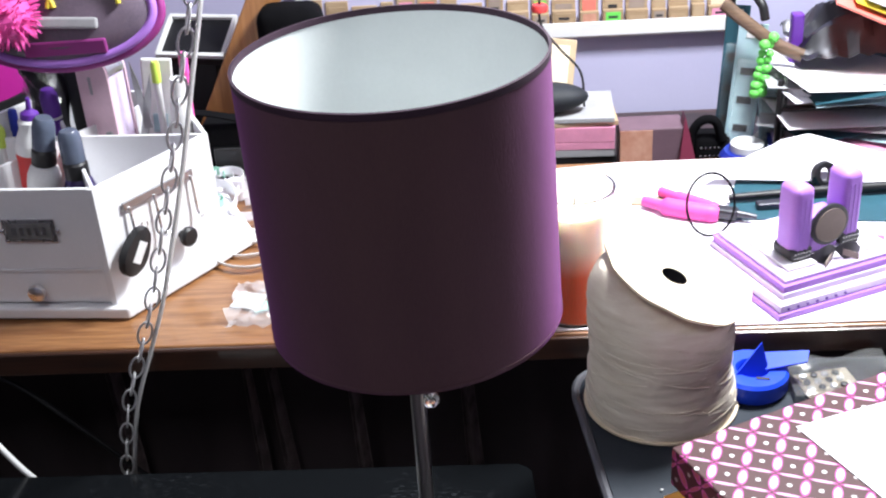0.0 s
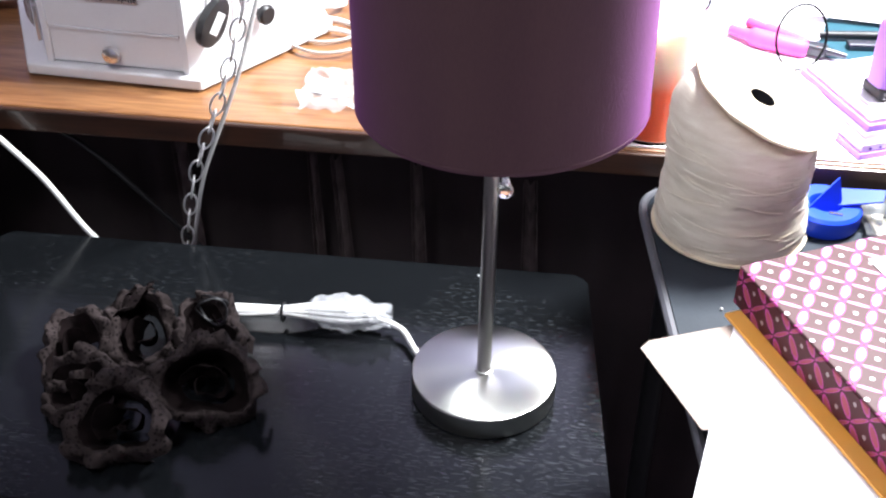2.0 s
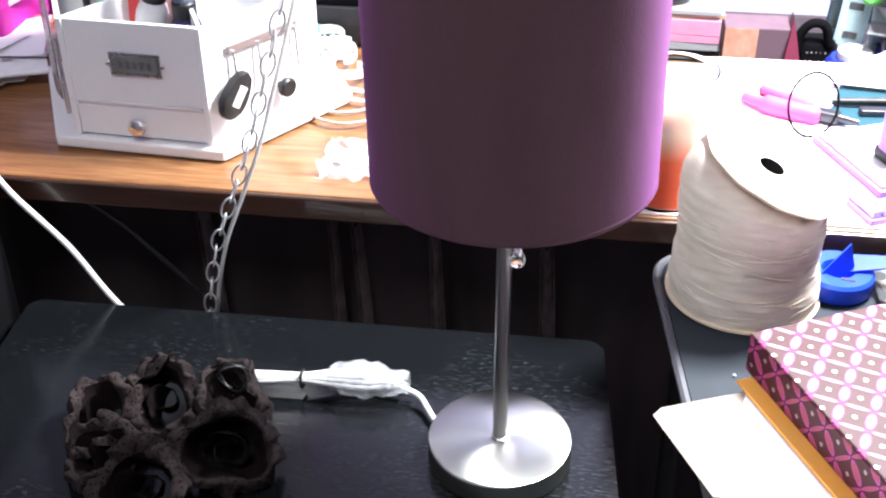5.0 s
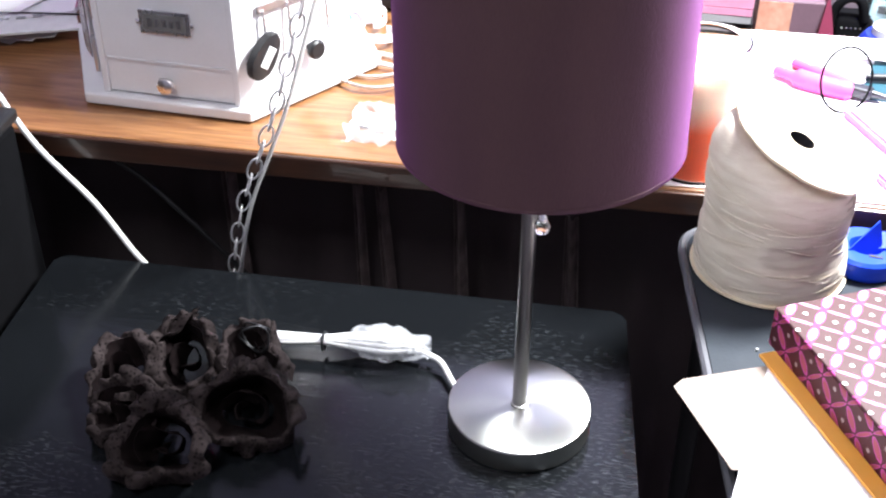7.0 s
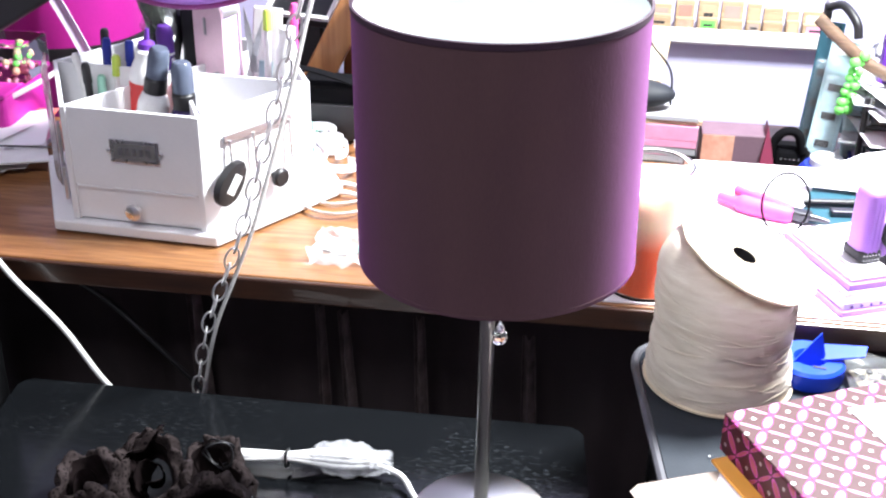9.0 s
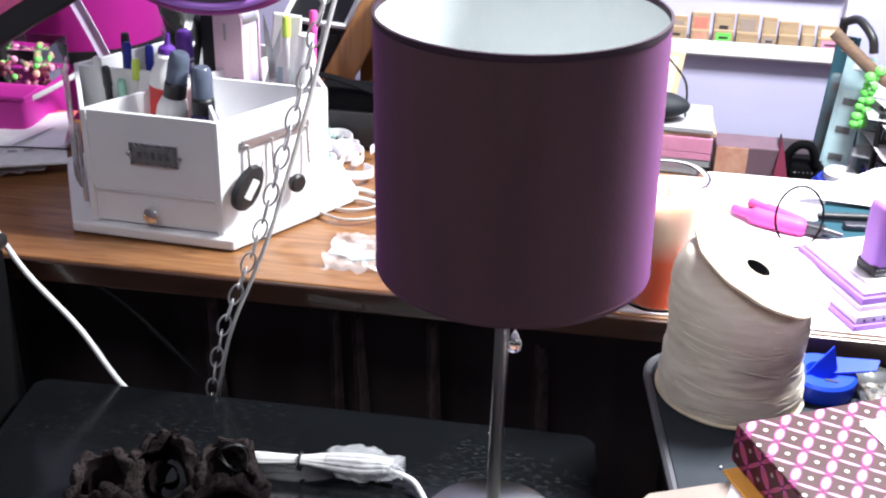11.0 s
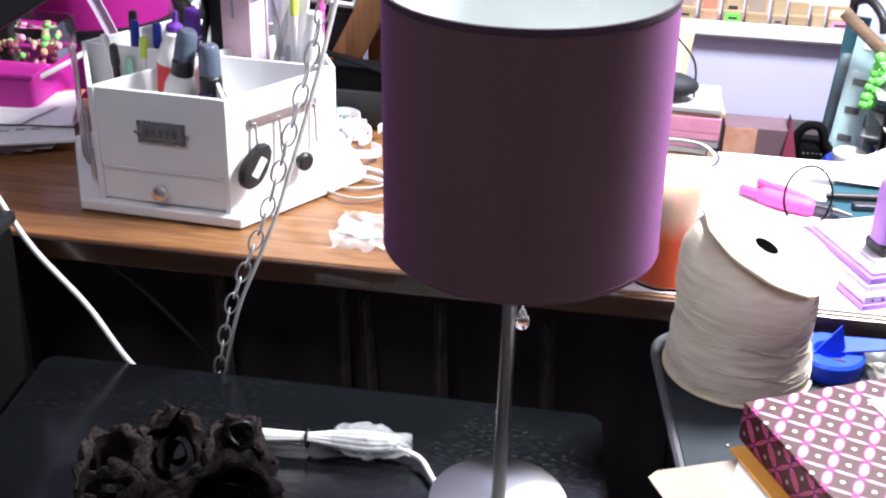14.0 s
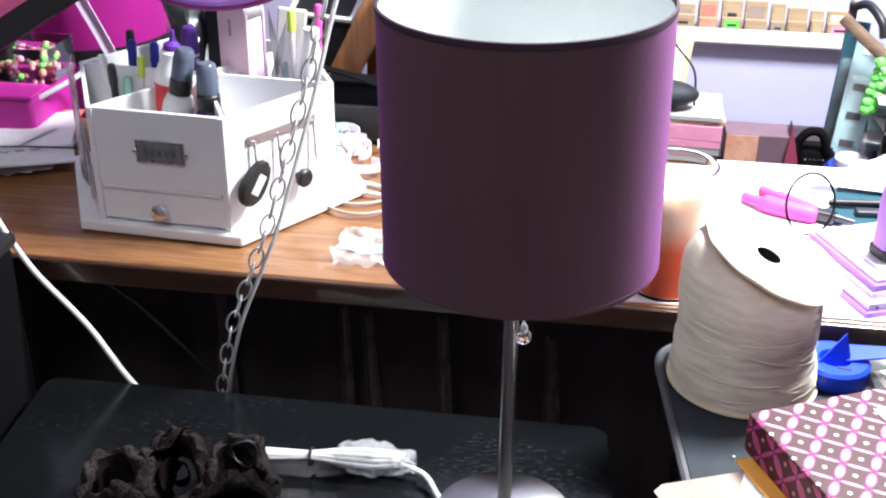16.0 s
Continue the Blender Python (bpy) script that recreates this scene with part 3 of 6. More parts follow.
# ---- the lamp ----
def table_lamp():
    lamp = thing("table_lamp", 0, 0, 0, "table lamp with a purple drum shade and brushed steel foot", "lamp")
    R = 0.0625
    part("base", lathe(at(0, 0, 0), [(0, 0.0), (R - 0.002, 0.0), (R, 0.0015), (R, 0.0205), (R - 0.0008, 0.0218), (R - 0.002, 0.0222), (0, 0.0222)], 96), "brushed_steel", lamp, "round brushed steel foot", smooth=30)
    part("post", lathe(at(0, 0, 0.0222), [(0.0078, 0), (0.0078, 0.0015), (0.0062, 0.002), (0.0062, 0.31), (0, 0.31)], 24), "post_steel", lamp, "slim brushed steel post", smooth=30)
    # the shade sits a little askew on the post
    m = at(0.0035, 0.0155, 0.2795, 0, -1.1, 0)
    h, rb, rt = 0.203, 0.1093, 0.1085
    sh = part("shade", lathe(m, [(rb - 0.0012, 0.0), (rb, 0.0)] + [(rb + (rt - rb) * k / 12, h * k / 12) for k in range(1, 13)] + [(rt - 0.0012, h)], 128), "shade_cloth", lamp, "purple satin cloth drum shade", smooth=40)
    part("lining", lathe(m, [(rb - 0.0013, 0.0004)] + [(rb - 0.0013 + (rt - rb) * k / 12, h * k / 12 - (0.0004 if k == 12 else 0)) for k in range(1, 13)], 128), "shade_lining", sh, "white inner lining", smooth=40)
    part("trim", lathe(m, [(rb + 0.0004, -0.0005), (rb + 0.0006, 0.0), (rb + 0.0006, 0.003), (rb + 0.0003, 0.0032)], 128), "shade_cloth", sh, "folded bottom hem", smooth=40)
    part("trim", lathe(m, [(rt + 0.0001, h - 0.0044), (rt + 0.0005, h - 0.0040), (rt + 0.0007, h + 0.0006), (rt - 0.0014, h + 0.0008), (rt - 0.0018, h - 0.004)], 128), "shade_trim", sh, "folded top hem", smooth=40)
    part("socket", lathe(at(0, 0, 0.268), [(0.0, 0), (0.016, 0.0), (0.018, 0.006), (0.018, 0.042), (0.014, 0.048), (0, 0.048)], 24), "black_plastic", lamp, smooth=30)
    ring = [m @ Vector((0.02 * math.cos(a), 0.02 * math.sin(a), 0.018)) for a in [k * math.pi / 12 for k in range(24)]]
    part("fitter_ring", tube(ring, 0.0015, 6, True), "dull_metal", lamp)
    for k in range(3):
        a = k * 2.094 + 0.4
        part("spoke", tube([m @ Vector((0.02 * math.cos(a), 0.02 * math.sin(a), 0.018)), m @ Vector((0.1075 * math.cos(a), 0.1075 * math.sin(a), 0.012))], 0.0013, 6), "dull_metal", lamp)
    # pull chain and its crystal
    px, py = 0.0112, -0.0125
    ch = bmesh.new()
    for k in range(22):
        bmesh.ops.create_icosphere(ch, subdivisions=1, radius=0.0012, matrix=at(px, py + k * 0.0005, 0.2275 + k * 0.0026))
    part("pull_chain", ch, "chrome", lamp, "beaded chrome pull chain", smooth=60)
    part("bead_cap", lathe(at(px, py, 0.2215), [(0, 0.007), (0.0018, 0.0065), (0.0035, 0.003), (0.0035, 0)], 16), "chrome", lamp, smooth=40)
    cr = bmesh.new()
    bmesh.ops.create_icosphere(cr, subdivisions=2, radius=0.0068, matrix=at(px, py, 0.2160))
    part("crystal", cr, "crystal", lamp, "faceted clear crystal ball")
    # supply cord from the foot to the bundle
    part("supply_cord", tube(smooth_path([(-0.055, 0.02, T + 0.006), (-0.066, 0.036, T + 0.008), (-0.078, 0.055, T + 0.010), (-0.090, 0.062, T + 0.012), (-0.108, 0.066, T + 0.014)], 6), 0.0028, 10), "cord_white", lamp, "white supply cord", smooth=60)


table_lamp()


def cord_bundle():
    """The lamp's cord, folded up and tied, under clear film."""
    c = thing("cord_bundle", -0.17, 0.076, 0, "clear lamp cord folded into a tied bundle on the table", "cord")
    rnd = random.Random(4)
    line = [(-0.258, 0.066), (-0.222, 0.070), (-0.190, 0.074), (-0.160, 0.076), (-0.130, 0.077), (-0.104, 0.080)]
    wide = [0.010, 0.008, 0.0058, 0.013, 0.016, 0.010]
    for k in range(11):
        a = rnd.uniform(0, 6.28)
        o = rnd.uniform(0.3, 1.0)
        pts = []
        for (x, y), w in zip(line, wide):
            pts.append((x + rnd.uniform(-0.003, 0.003), y + math.cos(a) * w * o, T + 0.0175 + math.sin(a) * w * o * 0.8))
        part("cord_loop", tube(smooth_path(pts, 5), 0.0024, 8), "clear_wire" if k % 3 else "cord_white", c, smooth=60)
    ring = [(-0.190, 0.074 + 0.0085 * math.cos(t), T + 0.0165 + 0.0085 * math.sin(t)) for t in [k * math.pi / 8 for k in range(16)]]
    part("tie", tube(ring, 0.0014, 6, True), "black_plastic", c, "black twist tie")
    def film(u, v):
        x = -0.165 + 0.075 * u
        w = 0.0105 + 0.0075 * math.sin(math.pi * min(u * 1.15, 1)) + 0.0038 * noise.noise(Vector((u * 11, math.cos(a0 := v * 6.283) * 3, math.sin(a0) * 3)))
        a = v * 6.283
        return Vector((x, 0.077 + math.cos(a) * w + 0.002 * math.sin(u * 22), T + 0.0195 + math.sin(a) * w * 0.85 + 0.0015 * math.sin(v * 19)))
    part("film", sheet(film, 30, 24, 0.0003), "thin_film", c, "crumpled clear film", smooth=25)


mark = made()
cord_bundle()
settle(mark, -0.001, -0.0135)


def rosette(cx, cy, cz, r, rx, rz, seed):
    """An open cup rolled from dark ribbon, with a wide scalloped collar of lace round its mouth."""
    rnd = random.Random(seed)
    m = at(cx, cy, cz, rx, 0, rz)
    t = thing("fabric_rosette", cx, cy, 0, "dark brown ruffled lace rosette lying on the table", "fabric flower", "fabric rosettes in a heap")
    ph = rnd.uniform(0, 6.28)

    def crush(p, amount):
        q = p * 42 + Vector((seed * 7.1, seed * 3.3, 0))
        return p + noise.noise_vector(q) * amount + noise.noise_vector(q * 3.1) * amount * 0.35

    def mouth(a):
        return 1 + 0.17 * math.sin(2 * a + seed) + 0.09 * math.sin(3 * a + 2 * seed)

    def cup(u, v):
        a = ph + u * 6.283 * 1.06
        rr = r * (0.44 + 0.26 * v ** 0.6) * mouth(a) * (1.03 - 0.06 * u)
        return m @ crush(Vector((rr * math.cos(a), rr * math.sin(a), r * (-0.62 + 0.72 * v))), 0.10 * r)

    part("cup", sheet(cup, 90, 6, 0.0008), "rosette", t, "dark rolled ribbon cup", smooth=70)

    def heart(u, v):
        a = ph + 1.7 + u * 1.25 * 6.283
        rr = r * (0.10 + 0.27 * u) * mouth(a)
        return m @ crush(Vector((rr * math.cos(a) * (1 + 0.25 * v), rr * math.sin(a) * (1 + 0.25 * v), r * (-0.62 + (0.50 + 0.30 * math.sin(a * 1.5)) * v))), 0.12 * r)

    part("heart", sheet(heart, 110, 4, 0.0007), "rosette", t, "coiled dark ribbon heart", smooth=70)

    def lace(u, v, k):
        a = ph + 0.4 + u * 6.283 * (1.02 - 0.42 * k)
        scallop = abs(math.sin(a * 6.5)) ** 0.5
        flare = (0.17 + 0.09 * k + 0.11 * scallop + 0.05 * math.sin(a * 4 + seed)) * v
        rr = r * (0.70 * mouth(a) + flare)
        z = r * (0.10 - 0.05 * k + 0.16 * math.sin(math.pi * min(v * 0.9, 1)) - 0.26 * v * v + 0.28 * math.sin(a * 3 + seed + k) * v + 0.17 * math.sin(a * 11 + 2 * k) * v)
        return m @ crush(Vector((rr * math.cos(a), rr * math.sin(a), z)), 0.15 * r)

    for k in range(2):
        part("lace_border", sheet(lambda u, v: lace(u, v, k), 150, 7, 0.0008), "rosette_lace", t, "scalloped brown lace border", smooth=70)


for k, (x, y, z, r, rx, rz) in enumerate(((-0.287, -0.110, 0.030, 0.043, 42, -14), (-0.226, -0.060, 0.033, 0.044, 46, 20), (-0.354, -0.026, 0.027, 0.040, 24, -40),
                                          (-0.300, -0.006, 0.036, 0.037, 34, -6), (-0.246, 0.008, 0.030, 0.037, 12, 40), (-0.336, -0.068, 0.024, 0.035, 30, -40))):
    rosette(x, y, z, r, rx, rz, k + 1)
coil = bmesh.new()
for k in range(3):
    tube([(-0.246 + 0.014 * math.cos(a), 0.024 + 0.004 * k + 0.004 * math.sin(a * 2 + k), T + 0.040 + 0.014 * math.sin(a)) for a in [q * math.pi / 12 for q in range(24)]], 0.0010, 6, True, coil)
solo("wire_coil", coil, "black_plastic", "small coil of black wire on the rosettes", "wire", smooth=60)
feather = sheet(lambda u, v: Vector((-0.328 + 0.032 * u + 0.004 * math.sin(v * 14), 0.004 + 0.016 * u + (v - 0.5) * 0.018 * (1 - 0.8 * u), T + 0.044 + 0.024 * u + 0.004 * math.sin(u * 8 + v * 6))), 12, 6, 0.0006)
solo("lace_scrap", feather, "rosette_lace", "scrap of brown lace standing up from the heap", "lace", smooth=60)

# ---- chain, cords ----
def swag_chain():
    c = thing("swag_chain", -0.312, 0.197, 0, "hanging chrome swag chain with a clear flat wire", "chain")
    path = smooth_path([(-0.322, 0.200, T - 0.05), (-0.314, 0.198, T + 0.005), (-0.299, 0.196, T + 0.07), (-0.274, 0.194, T + 0.135), (-0.253, 0.192, T + 0.19), (-0.230, 0.190, T + 0.262), (-0.208, 0.190, T + 0.335), (-0.190, 0.190, T + 0.40), (-0.162, 0.190, T + 0.50), (-0.10, 0.190, T + 0.75)], 40)
    link_me, step, walked, k, last = None, 0.0205, 0.0, 0, path[0]
    for p, q in zip(path, path[1:]):
        walked += (q - p).length
        if walked < step:
            continue
        walked = 0.0
        d = (q - last).normalized()
        last = q
        if link_me is None:
            w, hh = 0.0064, 0.0134
            pts = [(w * math.cos(a) , 0, hh * math.sin(a)) for a in [j * math.pi / 10 for j in range(20)]]
            lb = tube(pts, 0.00125, 6, True)
            link_me = bpy.data.meshes.new("link")
            lb.to_mesh(link_me)
            lb.free()
            for f in link_me.polygons:
                f.use_smooth = True
            link_me.materials.append(M["chain_metal"])
        ob = new("link", link_me)
        ob.parent = c
        spin = Matrix.Rotation(radians(20 + (90 if k % 2 else 0)), 4, "Z")
        ob.matrix_basis = Matrix.Translation(q - c.location) @ d.to_track_quat("Z", "Y").to_matrix().to_4x4() @ spin
        k += 1
    wire = [Vector(p) + Vector((0.0055 + 0.005 * math.sin(i * 0.05), 0.004, 0)) for i, p in enumerate(path[::6])]
    part("wire", tube(wire, 0.0034, 8, flat=0.45), "clear_wire", c, "clear flat lamp wire", smooth=60)


mark = made()
swag_chain()
settle(mark, -0.010, 0.0)
mark = made()
solo("power_lead", tube(smooth_path([(-0.62, 0.33, T + D + 0.004), (-0.575, 0.235, T + D + 0.010), (-0.545, 0.205, T + 0.170), (-0.525, 0.194, T + 0.152), (-0.500, 0.192, T + 0.113), (-0.452, 0.192, T + 0.055), (-0.410, 0.184, T - 0.002), (-0.372, 0.188, T - 0.05)], 8), 0.0032, 10), "cord_white", "white power cord hanging off the desk's corner", "lead", smooth=60)
solo("black_lead", tube(smooth_path([(-0.48, 0.24, T + 0.10), (-0.43, 0.25, T + 0.06), (-0.38, 0.25, T + 0.01), (-0.3, 0.25, T - 0.08)], 8), 0.003, 8), "black_plastic", "black power cord hanging under the desk", "lead", smooth=60)
settle(mark, -0.014, -0.005, 0.004)

# ---- the tray table's things ----
def cord_spool():
    s = thing("cord_spool", 0.207, 0.145, T2, "large spool of natural cord with cardboard flanges", "spool")
    cx, cy, h = 0.207, 0.145, 0.112
    part("flange", lathe(at(cx, cy, T2), [(0, 0.0), (0.068, 0.0), (0.0697, 0.001), (0.0697, 0.0028), (0, 0.0028)], 64), "cream_card", s, "cardboard bottom flange", smooth=30)
    slope = math.tan(radians(12))

    def wound(a, t, lift=0.0):
        r = 0.0657 - 0.0035 * t + 0.0013 * math.sin(t * 9 + 0.6) + lift
        x, y = r * math.cos(a), r * math.sin(a)
        return Vector((cx - 0.004 * t + x, cy - 0.005 * t + y, T + T2 + 0.003 + (h - slope * x) * t))

    rnd = random.Random(2)
    bm = bmesh.new()
    n, rows = 110, 50
    grid = []
    for j in range(rows + 1):
        t = j / rows
        row = []
        for i in range(n):
            a = 6.283185 * i / n
            w = 0.00025 * math.sin(j * 2.1 + 2.5 * math.sin(a * 2 + j * 0.3)) + 0.0022 * noise.noise(Vector((math.cos(a) * 3, math.sin(a) * 3, t * 8)))
            row.append(bm.verts.new(wound(a, t, w)))
        grid.append(row)
    for j in range(rows):
        for i in range(n):
            k = (i + 1) % n
            bm.faces.new((grid[j][i], grid[j][k], grid[j + 1][k], grid[j + 1][i]))
    # the cord's shoulder closes in under the tilted flange
    last = grid[-1]
    for shrink, up in ((0.97, 0.0050), (0.92, 0.0125), (0.86, 0.0200), (0.80, 0.0255), (0.45, 0.0262)):
        ring = []
        for i, v in enumerate(grid[-1]):
            mid = Vector((cx - 0.004, cy - 0.005, T + T2 + 0.003 + h))
            q = mid + (v.co - mid) * shrink
            ring.append(bm.verts.new(q + Vector((0, 0, up * (0.5 - 0.5 * math.cos(6.283185 * i / n)) ** 1.4))))
        for i in range(n):
            k = (i + 1) % n
            bm.faces.new((last[i], last[k], ring[k], ring[i]))
        last = ring
    part("wound_cord", bm, "spool_cord", s, "natural off-white wound cord", smooth=70)
    for k in range(46):
        t = rnd.uniform(0.04, 0.96)
        a0, da = rnd.uniform(3.0, 6.0), rnd.uniform(0.5, 1.7)
        sl = rnd.uniform(-0.16, 0.16)
        part("strand", tube([wound(a0 + da * q / 9, min(max(t + sl * q / 9, 0.01), 0.99), 0.0004) for q in range(10)], rnd.uniform(0.0004, 0.0008), 5), "spool_cord", s, smooth=60)
    m = at(0.219, 0.1455, T2 + 0.1345, 4, 21.0, 0)
    hole = m @ pose(-0.0045, -0.009, 0)
    fl = bmesh.new()
    outer, inner = [], []
    for i in range(72):
        a = 6.283185 * i / 72
        r = 0.0675 + 0.001 * math.sin(a * 5 + 1) + 0.0008 * math.sin(a * 11)
        z = 0.0018 * math.sin(2 * a + 0.8)
        outer.append((fl.verts.new(m @ Vector((r * math.cos(a), r * math.sin(a), z))), fl.verts.new(m @ Vector((r * math.cos(a), r * math.sin(a), z - 0.0022)))))
        inner.append((fl.verts.new(hole @ Vector((0.0116 * math.cos(a), 0.0116 * math.sin(a), 0))), fl.verts.new(hole @ Vector((0.0116 * math.cos(a), 0.0116 * math.sin(a), -0.03)))))
    for i in range(72):
        k = (i + 1) % 72
        (a, b), (c, d) = outer[i], outer[k]
        (e, f), (g, q) = inner[i], inner[k]
        fl.faces.new((a, c, g, e))
        fl.faces.new((a, b, d, c))
        fl.faces.new((e, g, q, f))
        fl.faces.new((b, f, q, d))
    part("flange", fl, "cream_card", s, "tilted cardboard top flange with a core hole", smooth=35)
    # Near-black liner gives the hole its shade; the inner wall alone looks pale.
    part("core", lathe(hole, [(0, -0.028), (0.01145, -0.028), (0.01145, -0.0006)], 24), "ink", s, "hollow core, its shade put in as a dark lining")


cord_spool()


def gift_box():
    """The patterned box, turned on the tray table."""
    ang = 26.4
    bx = thing("gift_box", 0.1907, -0.0144, 0.1215, "brown gift box printed with a pink petal lattice", "box")
    m = at(0.1907, -0.0144, 0.1397, 0, 0, ang)
    L, W, H = 0.232, 0.207, 0.036
    def piece(name, cx, cy, cz, sx, sy, sz, mat, lab=""):
        me = bpy.data.meshes.new(name)
        b = box(Matrix(), sx, sy, sz, 0.0012)
        bmesh.ops.recalc_face_normals(b, faces=b.faces)
        b.to_mesh(me)
        b.free()
        me.materials.append(M[mat])
        ob = new(name, me)
        ob.parent = bx
        ob.matrix_basis = Matrix.Translation(bx.location).inverted() @ m @ pose(cx, cy, cz)
        return tagged(ob, lab)
    piece("lid_top", L / 2, -W / 2, H / 2 - 0.001, L, W, 0.002, "box_top", "printed lid top")
    piece("side", 0.001, -W / 2, -0.001, 0.002, W, H - 0.002, "shaded_box_side", "printed side with shade put into its colours")
    piece("side", L - 0.001, -W / 2, -0.001, 0.002, W, H - 0.002, "shaded_box_side")
    piece("side", L / 2, -0.001, -0.001, L - 0.005, 0.002, H - 0.002, "shaded_box_end")
    piece("side", L / 2, -W + 0.001, -0.001, L - 0.005, 0.002, H - 0.002, "shaded_box_end")
    piece("bottom", L / 2, -W / 2, -H / 2 + 0.001, L - 0.006, W - 0.006, 0.002, "beige_paper")


mark = made()
gift_box()
u, v = Vector((math.cos(radians(26.4)), math.sin(radians(26.4)))), Vector((math.sin(radians(26.4)), -math.cos(radians(26.4))))
A = Vector((0.1907, -0.0144))


def spot(a, b):
    p = A + u * a + v * b
    return (p.x, p.y)


solo("orange_folder", plate([spot(-0.013, 0.010), spot(0.224, 0.010), spot(0.224, 0.215), spot(-0.013, 0.215)], 0.1183, 0.1213, 0.0006), "orange_card", "orange card folder lying under the gift box", "folder")
env = thing("envelope", 0.23, -0.12, 0.1145, "white envelope with its pale flap opened out", "envelope")
part("body", plate([(0.1907, -0.0376), (0.3487, -0.0574), (0.3229, -0.2555), (0.1446, -0.2469)], 0.1145, 0.118, 0.0008), "white_paper", env)
part("flap", plate([(0.198, -0.0385), (0.1907, -0.0363), (0.1244, -0.0643), (0.118, -0.0738), (0.1231, -0.0841), (0.1593, -0.1565), (0.172, -0.155)], 0.1152, 0.1160), "beige_paper", env, "beige open flap")
solo("paper_stack", plate([(0.204, -0.0488), (0.366, -0.066), (0.340, -0.251), (0.1636, -0.2383)], T2, 0.1142, 0.001), "white_paper", "stack of white paper under the envelope", "paper")
solo("loose_paper", sheet(lambda a, b: Vector((*spot(0.099 + 0.138 * a, 0.026 + 0.172 * b + 0.017 * a), T + 0.1586 + 0.002 * math.sin(a * 3))), 8, 8, 0.0004), "white_paper", "sheet of white paper on the gift box", "paper", smooth=60)

settle(mark, 0.005, 0.010)


def ribbon_reel():
    x, y = 0.2927, 0.1664
    s = thing("ribbon_reel", x, y, T2, "bright blue plastic reel with a pointed fin", "reel")
    part("ring", lathe(at(x, y - 0.004, T2), [(0.014, 0), (0.031, 0.0), (0.0327, 0.003), (0.0327, 0.017), (0.030, 0.020), (0.0155, 0.020), (0.0138, 0.017), (0.014, 0)], 40), "blue_plastic", s, smooth=35)
    fin = plate([(-0.016, 0), (0.014, -0.003), (0.017, 0.009), (0.012, 0.031)], -0.001 - T, 0.001 - T)
    bmesh.ops.transform(fin, matrix=at(x - 0.004, y - 0.012, T2 + 0.017, 80, 0, 12), verts=fin.verts)
    part("fin", fin, "blue_plastic", s, "pointed blue fin")
    wing = plate([(0, 0), (0.039, 0.005), (0.043, 0.019), (0.003, 0.022)], -0.0009 - T, 0.0009 - T)
    bmesh.ops.transform(wing, matrix=at(x + 0.009, y - 0.010, T2 + 0.021, 12, -8, -5), verts=wing.verts)
    part("wing", wing, "blue_plastic", s)
    part("slot", box(at(x + 0.006, y - 0.022, T2 + 0.0203, 0, 0, -10), 0.012, 0.0034, 0.0016, 0.0005), "ink", s, "dark slot")


ribbon_reel()
pk = thing("bead_packet", 0.3616, 0.1595, T2, "clear packet with a black and white card of beads", "packet")
part("card", box(at(0.3616, 0.158, T2 + 0.003, 0, 0, 12), 0.052, 0.039, 0.001), "cream_card", pk)
part("film", sheet(lambda a, b: Vector((0.327 + 0.095 * a, 0.134 + 0.06 * b + 0.009 * a, T + T2 + 0.007 + 0.004 * math.sin(a * 9) * math.sin(b * 8))), 12, 10, 0.0003), "clear_plastic", pk, "crinkled clear film", smooth=30)
for i in range(4):
    for j in range(3):
        part("bead", lathe(at(0.344 + i * 0.0103 - j * 0.0017, 0.149 + j * 0.0095 + i * 0.0017, T2 + 0.0036), [(0, 0), (0.0034, 0), (0.0034, 0.002), (0, 0.003)], 8), "ink" if (i + j) % 2 else "label_white", pk)
for x, y in ((0.1926, 0.019),):
    c = bmesh.new()
    bmesh.ops.create_icosphere(c, subdivisions=1, radius=0.0014, matrix=at(x, y, T2 + 0.0005))
    solo("crumb_glint", c, "label_white", "tiny white paper crumb on the dark top", "crumb", "paper crumbs")
# White ball drawn in place of a reflection fleck on the side table.
c = bmesh.new()
bmesh.ops.create_icosphere(c, subdivisions=1, radius=0.0013, matrix=at(-0.0195, 0.160, 0.0012))
solo("crumb_glint", c, "label_white", "tiny white ball drawn as a reflection fleck on the black table", "crumb", "paper crumbs")

# ---- the desk's right half ----
solo("desk_paper", plate([(0.075, 0.2195), (1.0, 0.2195), (1.0, 0.597), (0.215, 0.600), (0.10, 0.585)], D + 0.0004, D + 0.002, 0), "white_paper", "large white paper sheet covering the desk", "paper")


